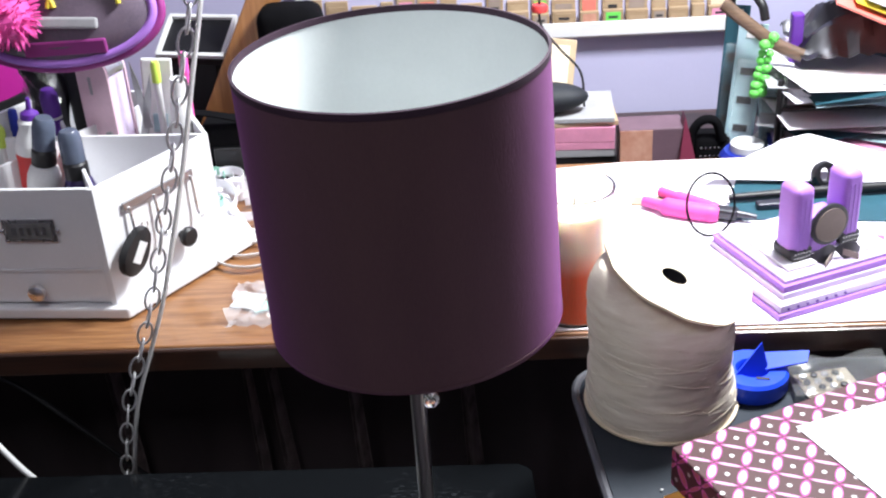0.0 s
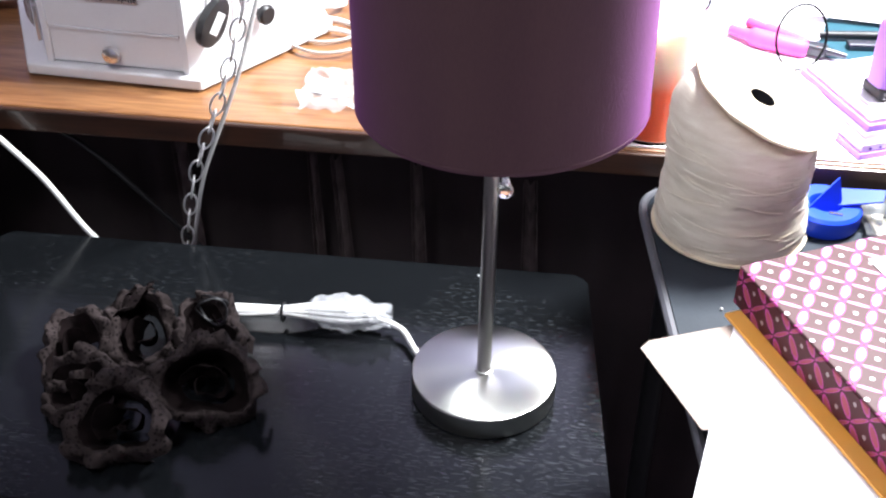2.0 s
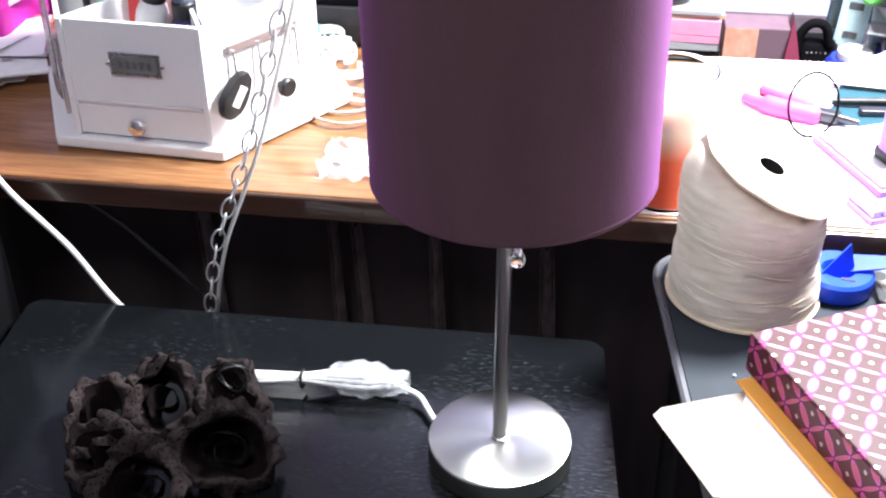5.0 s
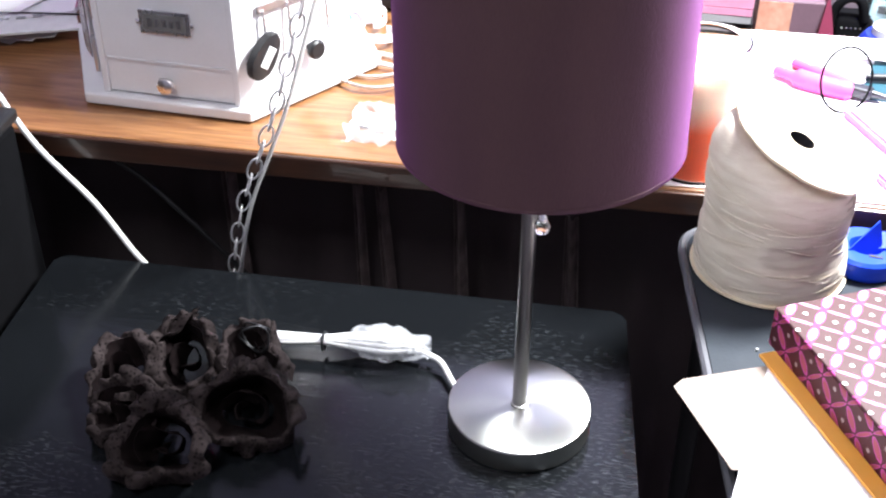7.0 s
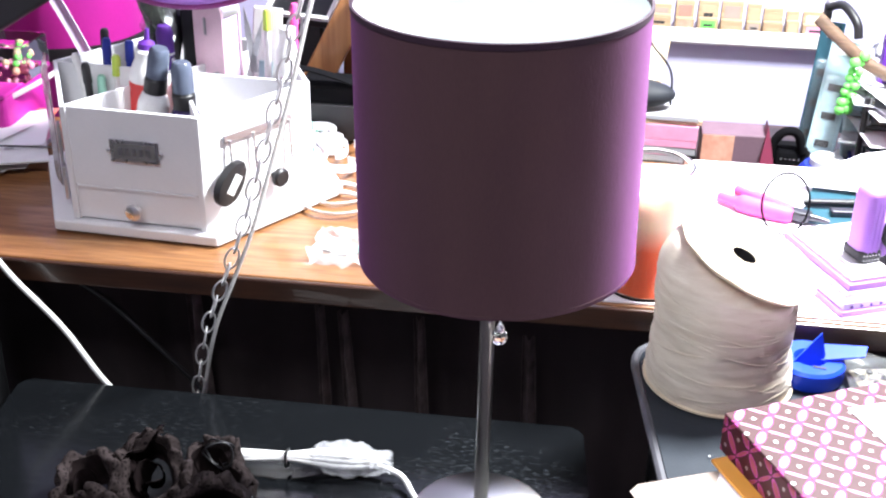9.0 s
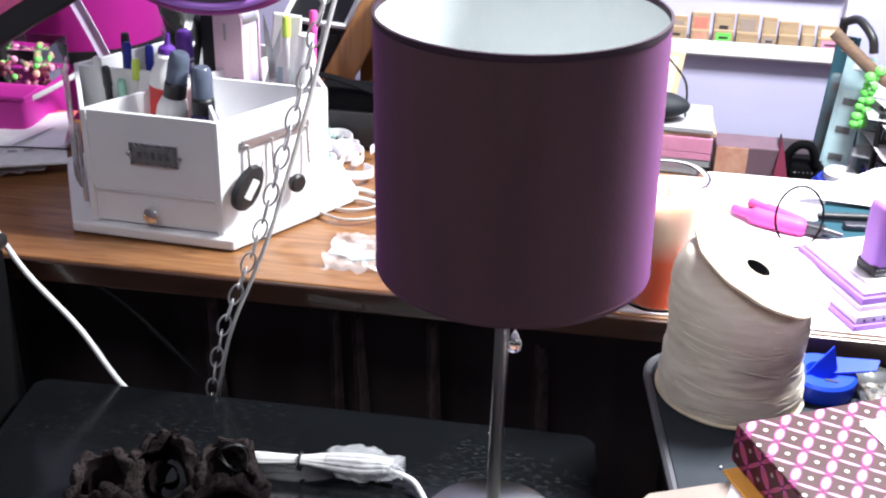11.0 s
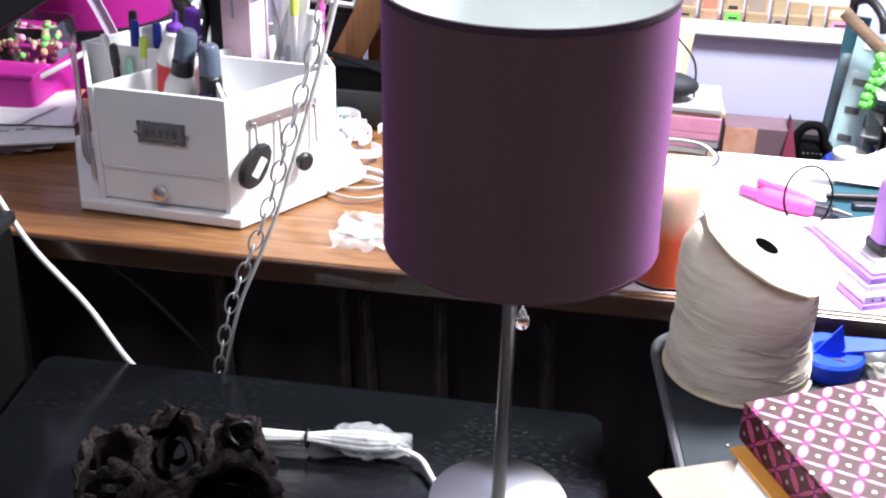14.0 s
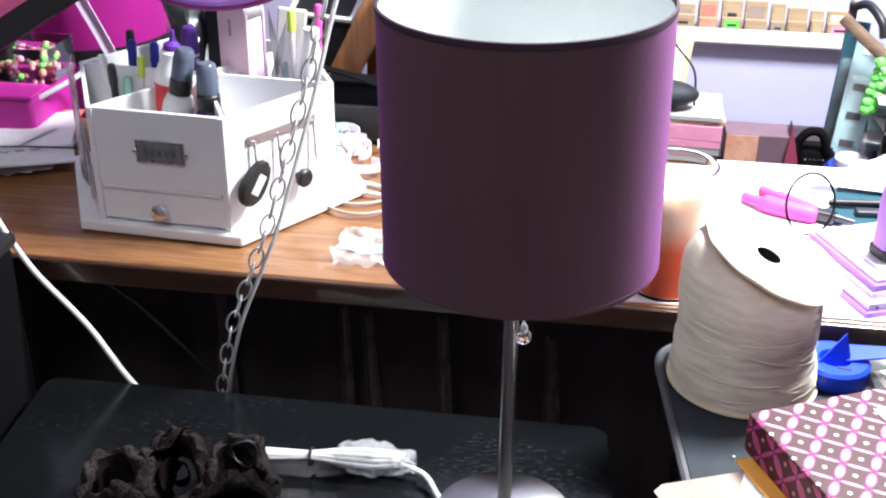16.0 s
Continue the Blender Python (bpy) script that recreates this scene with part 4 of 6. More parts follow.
def candle():
    c = thing("jar_candle", 0.137, 0.2575, D, "glass jar candle of orange wax, top paled as if lit", "candle")
    x, y, r, h = 0.136, 0.2595, 0.0385, 0.134
    part("wax", lathe(at(x, y, D + 0.0045), [(0, 0), (r - 0.004, 0), (r - 0.0028, 0.002), (r - 0.0028, 0.113), (r - 0.006, 0.111), (0, 0.110)], 48), "wax", c, "orange candle wax, paled upward to look lit", smooth=30)
    part("jar", lathe(at(x, y, D + 0.0022), [(0, 0), (r, 0), (r + 0.001, 0.003), (r, 0.008), (r, h - 0.004), (r + 0.0012, h - 0.001), (r + 0.0012, h), (r - 0.0015, h), (r - 0.0025, h - 0.004), (r - 0.0025, 0.0022), (0, 0.002)], 64), "jar_glass", c, "clear glass jar", smooth=30).visible_shadow = False
    # Cream cap carries the brightness of the lit wax top in its colour.
    part("pale_wax_top", lathe(at(x, y, D + 0.1146), [(0, 0.0008), (r - 0.007, 0.0006), (r - 0.006, 0.0)], 40), "cream_card", c, "wax top, brightness put into its pale colour", smooth=40)
    part("wick", tube([(x, y, T + D + 0.112), (x + 0.001, y, T + D + 0.124)], 0.0008, 6), "ink", c, "short black wick")


candle()


def lilac_stand():
    """Stacked lilac and white card plates with two upright blocks on top."""
    s = thing("paper_display", 0.40, 0.33, D, "lilac and white layered paper display with two uprights", "display")
    a = radians(24)
    e, f = Vector((math.cos(a), math.sin(a))), Vector((-math.sin(a), math.cos(a)))
    o = Vector((0.336, 0.234))
    def pt(p, q):
        v = o + e * p + f * q
        return (v.x, v.y)
    z = D + 0.0022
    for k, (ins, th, mat) in enumerate(((0.0, 0.006, "lilac"), (0.003, 0.008, "pale_lilac"), (0.012, 0.006, "pale_lilac"), (0.014, 0.007, "lilac"), (0.018, 0.004, "pale_lilac"), (0.03, 0.003, "white_paper"))):
        part("layer", plate([pt(ins, ins), pt(0.17 - ins, ins), pt(0.17 - ins, 0.15 - ins), pt(ins, 0.15 - ins)], z, z + th, 0.0006), mat, s)
        z += th
    for k in range(7):
        part("dot", lathe(at(*pt(0.012 + 0.011 * k, 0.0026), D + 0.0115, 90, 0, 24), [(0, 0.0), (0.0016, 0.0), (0.0014, 0.0006), (0, 0.0007)], 10), "purple", s)
    for p, q in ((0.052, 0.055), (0.115, 0.062)):
        m = at(*pt(p, q), z, 0, 0, 24)
        part("upright", box(m @ pose(0, 0, 0.039), 0.024, 0.030, 0.078, 0.0075, 4), "lilac", s, "lilac corrugated upright", smooth=50)
        for k in range(3):
            part("ridge", box(m @ pose(-0.005 + 0.005 * k, -0.0151, 0.038), 0.0016, 0.0009, 0.056, 0.0004), "lilac", s)
        part("band", box(m @ pose(0, 0, 0.0065), 0.026, 0.032, 0.013, 0.004, 3), "ink", s, "black spotted ribbon band")
        for k in range(6):
            for j in range(2):
                part("spot", box(m @ pose(-0.0085 + 0.0034 * k, -0.0162, 0.0035 + 0.005 * j), 0.0012, 0.0005, 0.0013), "label_white", s)
    m = at(*pt(0.083, 0.056), z, 0, 0, 24)
    part("bridge", box(m @ pose(0, 0.004, 0.02), 0.034, 0.026, 0.040, 0.003), "lilac", s)
    part("disc", lathe(m @ pose(0.002, -0.012, 0.030, 90, 0, 0), [(0, -0.001), (0.022, -0.001), (0.022, 0.001), (0.0195, 0.0022), (0, 0.0022)], 40), "ink", s, "dark ringed disc")
    part("disc_face", lathe(m @ pose(0.002, -0.0145, 0.030, 90, 0, 0), [(0, 0.0006), (0.018, 0.0006), (0.018, 0), (0, 0)], 40), "beige_paper", s, "pale disc face")
    for sg in (-1, 1):
        def bow(u, v, sg=sg):
            w = 0.012 * math.sin(math.pi * min(1, u * 1.05)) + 0.002
            return m @ Vector((0.002 + sg * 0.030 * u, -0.024 - 0.006 * math.sin(u * 3), 0.008 + (v - 0.5) * w * 1.6 - 0.006 * u * (1 + sg) * 0.5))
        part("bow_loop", sheet(bow, 10, 4, 0.0008), "ink", s, "black bow loop", smooth=60)
        def tail(u, v, sg=sg):
            return m @ Vector((0.002 + sg * (0.004 + 0.016 * u), -0.026 - 0.010 * u, 0.006 - 0.006 * u + (v - 0.5) * 0.007))
        part("bow_tail", sheet(tail, 6, 3, 0.0008), "beige_paper", s, "pale ribbon tail", smooth=60)


mark = made()
lilac_stand()
settle(mark, -0.0077, -0.0125)
mark = made()
solo("cutting_mat", plate([(0.325, 0.455), (0.60, 0.425), (0.62, 0.56), (0.36, 0.575)], D + 0.0022, D + 0.0042, 0.0005), "teal", "teal cutting mat lying on the paper", "mat")
solo("glitter_card", plate([(0.33, 0.405), (0.47, 0.365), (0.485, 0.405), (0.345, 0.437)], D + 0.0022, D + 0.003), "glitter", "purple glitter card on the desk paper", "card")
solo("tan_scrap", plate([(0.225, 0.50), (0.262, 0.495), (0.268, 0.515), (0.23, 0.52)], D + 0.0022, D + 0.004), "tan", "small tan paper scrap on the desk", "paper")


def plier():
    p = thing("pliers", 0.30, 0.50, D, "pink-handled craft pliers with a steel head", "pliers")
    for pts, r in (([(0.240, 0.515, T + D + 0.010), (0.262, 0.497, T + D + 0.011), (0.29, 0.483, T + D + 0.011), (0.318, 0.474, T + D + 0.010)], [0.006, 0.0105, 0.0105, 0.007]),
                   ([(0.262, 0.540, T + D + 0.009), (0.28, 0.520, T + D + 0.010), (0.30, 0.503, T + D + 0.010), (0.320, 0.484, T + D + 0.010)], [0.006, 0.008, 0.008, 0.006])):
        part("handle", tube(smooth_path(pts, 5), [r[min(i // 5, 3)] for i in range(16)], 12), "pink", p, "pink grip handle", smooth=50)
    part("head", box(at(0.327, 0.476, D + 0.011, 0, 0, -22), 0.024, 0.016, 0.012, 0.003), "dark_metal", p, "blue-grey steel head")
    part("jaw", tube([(0.335, 0.473, T + D + 0.011), (0.358, 0.465, T + D + 0.010)], [0.005, 0.0025], 8), "dark_metal", p, smooth=50)


mark_tool = made()
plier()
settle(mark_tool, -0.001, -0.020)
ringm = at(0.3025, 0.4265, D + 0.0368, 78, 0, 8)
solo("hair_tie", tube([ringm @ Vector((0.0265 * math.cos(a), 0.035 * math.sin(a), 0)) for a in [k * math.pi / 24 for k in range(48)]], 0.0014, 8, True), "elastic", "thin black elastic ring standing on the desk", "ring", smooth=60)
hook = thing("crochet_tool", 0.40, 0.52, D, "black-handled craft tool lying on the mat", "tool")
part("handle", tube([(0.335, 0.495, T + D + 0.010), (0.43, 0.50, T + D + 0.012), (0.52, 0.505, T + D + 0.012)], [0.004, 0.0055, 0.006], 10), "black_plastic", hook, smooth=50)
part("clip", box(at(0.385, 0.478, D + 0.008, 0, 0, 4), 0.045, 0.013, 0.008, 0.002), "dark_metal", hook, "grey metal clip")
cs = bmesh.new()
lathe(at(0.45, 0.53, D + 0.018, 70, 0, 20), [(0.009, -0.006), (0.014, -0.006), (0.016, 0), (0.014, 0.006), (0.009, 0.006), (0.007, 0), (0.009, -0.006)], 32, cs)
solo("tape_roll", cs, "black_plastic", "black roll of tape standing on the mat", "tape", smooth=40)

settle(mark, -0.0105, -0.020)


def bent_paper():
    """A sheet folded to a point, its ridge standing up behind a low straight edge."""
    def fn(u, v):
        near = Vector((0.304 + 0.26 * u, 0.525 - 0.030 * u, T + D + 0.011 - 0.003 * u))
        ridge = 0.034 * max(0.0, 1 - abs(u - 0.42) / 0.42) ** 0.85
        far = Vector((near.x + 0.022 * min(1, u * 4), near.y + 0.066 * min(1, u / 0.30) ** 0.8, T + D + 0.006 + ridge))
        return near.lerp(far, v) + Vector((0, 0, 0.004 * math.sin(math.pi * v) * u))
    solo("bent_paper", sheet(fn, 40, 12, 0.0006), "white_paper", "sheet of white paper bulging up off the desk", "paper", smooth=60)


bent_paper()

# ---- the carousel organiser ----
HX, HY, HS = -0.407, 0.4145, 0.155


def hexagon(side):
    return [(HX + side * math.cos(radians(60 * k - 120)), HY + side * math.sin(radians(60 * k - 120))) for k in range(6)]


def organiser():
    o = thing("craft_carousel", HX, HY, D, "white wooden six-sided craft carousel with a small drawer", "organiser")
    part("foot", lathe(at(HX, HY, D), [(0, 0), (0.09, 0), (0.09, 0.0025), (0, 0.0025)], 40), "black_plastic", o, "dark turning foot")
    part("base_plate", plate([(x - 0.003, y + 0.019) for x, y in hexagon(0.188)], D + 0.0025, D + 0.0145, 0.002), "white_paint", o, "white hexagonal base plate")
    c = hexagon(HS)
    top, bot, th = 0.2695, D + 0.0145, 0.005
    def panel(k, z0, z1, name, mat, inset=0.0, shrink=0.0, parent=None, lab="", thick=0.005):
        a, b = Vector(c[k]), Vector(c[(k + 1) % 6])
        d = (b - a).normalized()
        nrm = Vector((d.y, -d.x))
        mid = (a + b) / 2 - nrm * (thick / 2 - inset)
        ang = math.degrees(math.atan2(d.y, d.x))
        return part(name, box(at(mid.x, mid.y, (z0 + z1) / 2, 0, 0, ang), (b - a).length - shrink, thick, z1 - z0, 0.0008), mat, parent or o, lab)
    for k in range(6):
        if k == 0:
            panel(k, 0.1805, top, "bin_front", "white_paint", shrink=0.006, lab="white bin front")
            dr = panel(k, bot + 0.002, 0.178, "drawer", "white_paint", shrink=0.014, inset=-0.0012, lab="small white drawer front")
            kn = lathe(at(-0.4085, c[0][1] - 0.001, 0.158, 90, 0, 0), [(0.0045, 0), (0.0045, 0.004), (0.0085, 0.006), (0.0095, 0.009), (0.0085, 0.012), (0.0045, 0.0132), (0, 0.0135)], 24)
            part("knob", kn, "chrome", dr, "round polished knob", smooth=40)
            for x in (c[0][0] + 0.0035, c[1][0] - 0.0035):
                part("stile", box(at(x, c[0][1] + 0.0015, (bot + top) / 2), 0.007, 0.006, top - bot, 0.001), "white_paint", o)
            part("rail", box(at(HX, c[0][1] + 0.002, 0.1793), 0.138, 0.006, 0.0024), "white_paint", o)
        else:
            panel(k, bot, top, "side_panel", "white_paint")
        v = Vector(c[k]) - Vector((HX, HY))
        ang = math.degrees(math.atan2(v.y, v.x))
        mid = Vector((HX, HY)) + v * 0.5
        part("divider", box(at(mid.x, mid.y, (bot + top) / 2, 0, 0, ang), v.length - 0.012, 0.004, top - bot - 0.001, 0.0006), "white_paint", o)
    part("bin_floor", plate(hexagon(HS - 0.006), 0.1815, 0.1845), "white_paint", o)
    # label holder on the bin front
    y, lx, lz = c[0][1] - 0.001, -0.4035, 0.2255
    lh = part("label_holder", box(at(lx, y - 0.0008, lz), 0.056, 0.0022, 0.026, 0.0008), "chrome", o, "metal label holder")
    part("label", box(at(lx, y - 0.0022, lz), 0.046, 0.0008, 0.018), "label_grey", lh, "grey lettered label")
    for x in (lx - 0.0295, lx + 0.0295):
        part("screw", lathe(at(x, y - 0.001, lz, 90, 0, 0), [(0, 0.002), (0.0022, 0.0015), (0.0026, 0)], 12), "chrome", lh)
    for k in range(5):
        part("letter_bar", box(at(lx - 0.0155 + 0.0078 * k, y - 0.0030, lz), 0.0040, 0.0006, 0.0080), "dull_metal", lh)
    # hook rail on the right side
    a, b = Vector(c[1]), Vector(c[2])
    d = (b - a).normalized()
    nrm = Vector((d.y, -d.x))
    ang = math.degrees(math.atan2(d.y, d.x))
    def on(s, z, out):
        p = a + d * s + nrm * out
        return at(p.x, p.y, z, 0, 0, ang)
    rl = part("hook_rail", box(on(0.075, 0.238, 0.003), 0.095, 0.003, 0.009, 0.001), "dull_metal", o, "metal hook rail")
    for s in (0.034, 0.067, 0.118):
        pts = [on(s, 0.236, 0.005).translation, on(s, 0.215, 0.006).translation, on(s, 0.196, 0.007).translation, on(s, 0.190, 0.012).translation, on(s, 0.196, 0.018).translation]
        part("hook", tube(smooth_path(pts, 4), 0.0016, 8), "chrome", rl, smooth=50)
    part("knob_button", lathe(on(0.095, 0.176, 0.001) @ pose(0, 0, 0, 90, 0, 0), [(0.004, 0), (0.004, 0.008), (0.0105, 0.009), (0.0108, 0.014), (0.0085, 0.016), (0, 0.016)], 24), "black_plastic", o, "black round knob", smooth=35)
    # pockets with scissors on the left side
    a2, b2 = Vector(c[5]), Vector(c[0])
    d2 = (b2 - a2).normalized()
    n2 = Vector((d2.y, -d2.x))
    ang2 = math.degrees(math.atan2(d2.y, d2.x))
    for s, z0, z1 in ((0.11, 0.16, 0.235), (0.125, 0.15, 0.19)):
        p = a2 + d2 * s + n2 * 0.004
        part("metal_bar", box(at(p.x, p.y, (z0 + z1) / 2, 0, 0, ang2), 0.012, 0.004, z1 - z0, 0.0015), "chrome", o)
    return on


mark = made()
ON = organiser()
kf = thing("key_fob", -0.307, 0.335, 0.15, "black plastic key fob with a white label", "key fob")
m = ON(0.024, 0.193, 0.014) @ pose(0, 0, 0, 0, 38, 0) @ Matrix.Scale(0.86, 4)
fob = plate([(0.0165 * math.cos(q) * (1 - 0.18 * math.sin(q)), 0.031 * math.sin(q)) for q in [k * math.pi / 16 for k in range(32)]], -0.006 - T, 0.006 - T, 0.002)
bmesh.ops.transform(fob, matrix=m @ pose(0, 0, 0, 90, 0, 0), verts=fob.verts)
part("body", fob, "black_plastic", kf, smooth=40)
part("label", box(m @ pose(0.002, -0.0062, 0.000), 0.012, 0.001, 0.027, 0.0004), "label_white", kf, "white paper label")
part("ring", tube([m @ Vector((0.005 * math.cos(q), 0, 0.032 + 0.006 * math.sin(q))) for q in [k * math.pi / 8 for k in range(16)]], 0.0008, 6, True), "chrome", kf)


mark_in = made()


def spray_bottle(x, y, z, lean_x, lean_y, liquid, label):
    b = thing("spray_bottle", x, y, 0.176, label, "bottle", "spray bottles in the carousel")
    m = at(x, y, z, lean_x, lean_y, 0)
    part("body", lathe(m, [(0, 0), (0.0155, 0), (0.017, 0.003), (0.017, 0.050), (0.014, 0.060), (0.009, 0.066), (0, 0.066)], 24), "white_plastic" if liquid == "clear_plastic" else liquid, b, smooth=35)
    part("collar", lathe(m @ pose(0, 0, 0.064), [(0, 0), (0.0125, 0), (0.0125, 0.015), (0.0095, 0.019), (0, 0.019)], 24), "black_plastic", b, "black collar", smooth=35)
    part("cap", lathe(m @ pose(0, 0, 0.082), [(0.0118, 0), (0.0118, 0.022), (0.0105, 0.030), (0.008, 0.033), (0, 0.033)], 24), "frosted_cap", b, "smoky clear cap", smooth=35)
    lb = part("paper_label", lathe(m @ pose(0, 0, 0.012), [(0.0173, 0), (0.0173, 0.034)], 24), "label_white" if liquid == "clear_plastic" else "violet_liquid", b, "wrapped label", smooth=35)
    if liquid == "clear_plastic":
        for k in range(3):
            part("print_mark", box(m @ pose(-0.006 + 0.006 * k, -0.0174, 0.036 - 0.003 * (k % 2)), 0.0042, 0.0008, 0.003, 0.0003), "ink", lb)


spray_bottle(-0.405, 0.350, 0.199, 0, 12, "clear_plastic", "clear spray bottle with a white label, leaning over")
spray_bottle(-0.357, 0.346, 0.184, 0, 0, "violet_liquid", "dark violet spray bottle standing in the carousel")
gb = thing("glue_bottle", -0.425, 0.385, 0.176, "white glue bottle with a red label and purple tip", "bottle")
m = at(-0.424, 0.378, 0.184, 0, 7, 0)
part("body", lathe(m, [(0, 0), (0.017, 0), (0.018, 0.004), (0.018, 0.080)], 28), "red", gb, "red label", smooth=35)
part("shoulder", lathe(m @ pose(0, 0, 0.080), [(0.018, 0), (0.018, 0.006), (0.015, 0.018), (0.012, 0.026), (0.0125, 0.034), (0.009, 0.038), (0, 0.038)], 28), "white_plastic", gb, "white shoulder", smooth=35)
part("nozzle", lathe(m @ pose(0, 0, 0.117), [(0.010, 0), (0.009, 0.006), (0.003, 0.010), (0.0022, 0.022), (0, 0.023)], 20), "purple", gb, "purple nozzle", smooth=35)
pc = thing("marker_pen", -0.432, 0.47, 0.176, "purple capped marker standing in the carousel", "marker", "markers in the carousel")
part("barrel", lathe(at(-0.430, 0.47, 0.178), [(0, 0), (0.009, 0), (0.009, 0.085), (0, 0.085)], 20), "purple", pc, smooth=35)
part("cap", lathe(at(-0.430, 0.47, 0.263), [(0.010, 0), (0.010, 0.026), (0.007, 0.034), (0, 0.035)], 20), "purple", pc, smooth=35)
# White ring painted on as a highlight at the cap's lower edge.
part("painted_shine", lathe(at(-0.430, 0.47, 0.2625), [(0.0102, 0), (0.0102, 0.003)], 20), "label_white", pc)


def tape_dispenser():
    """A block with a rounded top: a pale pink face, a glossy band over the top and a clear roll inside."""
    t = thing("tape_dispenser", -0.368, 0.465, 0.176, "pale pink tape dispenser with a glossy rounded top", "dispenser")
    m = at(-0.363, 0.468, 0.235, 0, 0, -20)
    arch = [(0.0215 * math.cos(q), 0.083 + 0.022 * math.sin(q)) for q in [math.pi * k / 16 for k in range(17)]]
    outline = [(0.0215, 0.0)] + arch + [(-0.0215, 0.0)]

    def slab_of(pts, y0, y1):
        bm = bmesh.new()
        lo = [bm.verts.new(m @ Vector((p, y0, q))) for p, q in pts]
        hi = [bm.verts.new(m @ Vector((p, y1, q))) for p, q in pts]
        bm.faces.new(lo)
        bm.faces.new(list(reversed(hi)))
        for k in range(len(lo)):
            j = (k + 1) % len(lo)
            bm.faces.new((lo[k], lo[j], hi[j], hi[k]))
        return bm

    part("face", slab_of(outline, -0.016, -0.0135), "blush", t, "pale pink rounded face")
    part("face", slab_of(outline, 0.0135, 0.016), "blush", t)
    part("core", slab_of([(p * 0.9, q) for p, q in outline if q < 0.09], -0.013, 0.013), "pale_lilac", t, "lilac roll core")
    band = [(p * 1.0, q) for p, q in arch]
    def over(u, v):
        p, q = band[min(int(round(u * 16)), 16)]
        return m @ Vector((p, -0.0130 + 0.026 * v, q))
    part("band", sheet(over, 16, 2, 0.0012), "chrome", t, "glossy silver band", smooth=60)
    part("slot", box(m @ pose(-0.004, -0.0165, 0.070), 0.0035, 0.001, 0.020, 0.0005), "grey_card", t, "narrow slot")
    part("star", lathe(m @ pose(0.010, -0.0163, 0.012, 90, 0, 0), [(0, 0.0008), (0.007, 0.0006), (0.0075, 0)], 5), "grey_card", t, "small grey star")


tape_dispenser()
gp = thing("gloss_packet", -0.45, 0.50, 0.176, "crinkled dark glossy packet in the carousel", "packet")
part("film", sheet(lambda u, v: Vector((-0.472 + 0.045 * u + 0.003 * math.sin(v * 13), 0.505 + 0.008 * math.sin(u * 11 + v * 5), T + 0.18 + 0.17 * v)), 10, 16, 0.0006), "dark_metal", gp, smooth=20)
part("clear_front", sheet(lambda u, v: Vector((-0.468 + 0.038 * u, 0.494 + 0.006 * math.sin(u * 13 + v * 21), T + 0.27 + 0.08 * v)), 10, 16, 0.0005), "clear_plastic", gp, "crinkled clear film", smooth=15)
dk = thing("black_case", -0.41, 0.51, 0.176, "black case standing in the carousel", "case")
part("body", box(at(-0.405, 0.515, 0.245), 0.040, 0.02, 0.13, 0.004), "black_plastic", dk)


def scissors():
    s = thing("scissors", -0.318, 0.46, 0.176, "open steel scissors standing in the carousel", "scissors")
    for x0, x1, z1 in ((-0.326, -0.306, 0.318), (-0.318, -0.327, 0.330)):
        bl = plate([(-0.0045, 0), (0.0045, 0), (0.0035, 0.05), (0.0, 0.078), (-0.0035, 0.05)], -0.0008 - T, 0.0008 - T)
        lean = math.degrees(math.atan2(x1 - x0, 0.075))
        bmesh.ops.transform(bl, matrix=at(x0, 0.462, z1 - 0.078, 90, 0, 0) @ pose(0, 0, 0, 0, 0, -lean), verts=bl.verts)
        part("blade", bl, "dull_metal", s, "steel blade")
    for x in (-0.334, -0.316):
        part("handle", tube([(x + 0.010 * math.cos(q), 0.462, T + 0.222 + 0.016 * math.sin(q)) for q in [k * math.pi / 8 for k in range(16)]], 0.003, 8, True), "pink", s, "pink finger loop", smooth=50)


scissors()
wb = thing("white_tube", -0.29, 0.475, 0.176, "white plastic tube standing in the carousel", "tube", "tubes in the carousel")
part("body", lathe(at(-0.288, 0.470, 0.178, 0, 4, 0), [(0, 0), (0.012, 0), (0.012, 0.100), (0.009, 0.110), (0.009, 0.128), (0, 0.129)], 24), "white_plastic", wb, smooth=35)
wb2 = thing("white_tube", -0.318, 0.50, 0.176, "white card sleeve with a teal mark in the carousel", "tube", "tubes in the carousel")
part("body", box(at(-0.318, 0.496, 0.245, 0, 6, 10), 0.034, 0.006, 0.15, 0.002), "white_plastic", wb2)
part("mark", box(at(-0.316, 0.4922, 0.245, 0, 6, 10), 0.016, 0.0012, 0.022, 0.0004), "aqua", wb2, "teal printed mark")
pencil = [(-0.306, 0.480, 0.338, -0.312, 0.482, "lime", "lime highlighter"), (-0.276, 0.488, 0.345, -0.28, 0.486, "pink", "pink pencil"), (-0.345, 0.43, 0.272, -0.345, 0.43, "white_plastic", "white stick"),
          (-0.516, 0.415, 0.290, -0.503, 0.42, "white_plastic", "white brush handle"), (-0.483, 0.43, 0.306, -0.490, 0.43, "navy_plastic", "navy pen"),
          (-0.492, 0.445, 0.312, -0.495, 0.44, "black_plastic", "black pen"), (-0.471, 0.425, 0.288, -0.476, 0.425, "lime", "lime capped pen"), (-0.487, 0.415, 0.266, -0.490, 0.415, "mint", "mint capped pen"),
          (-0.463, 0.445, 0.300, -0.468, 0.44, "navy_plastic", "blue pen"), (-0.497, 0.40, 0.285, -0.497, 0.405, "black_plastic", "dark pen")]
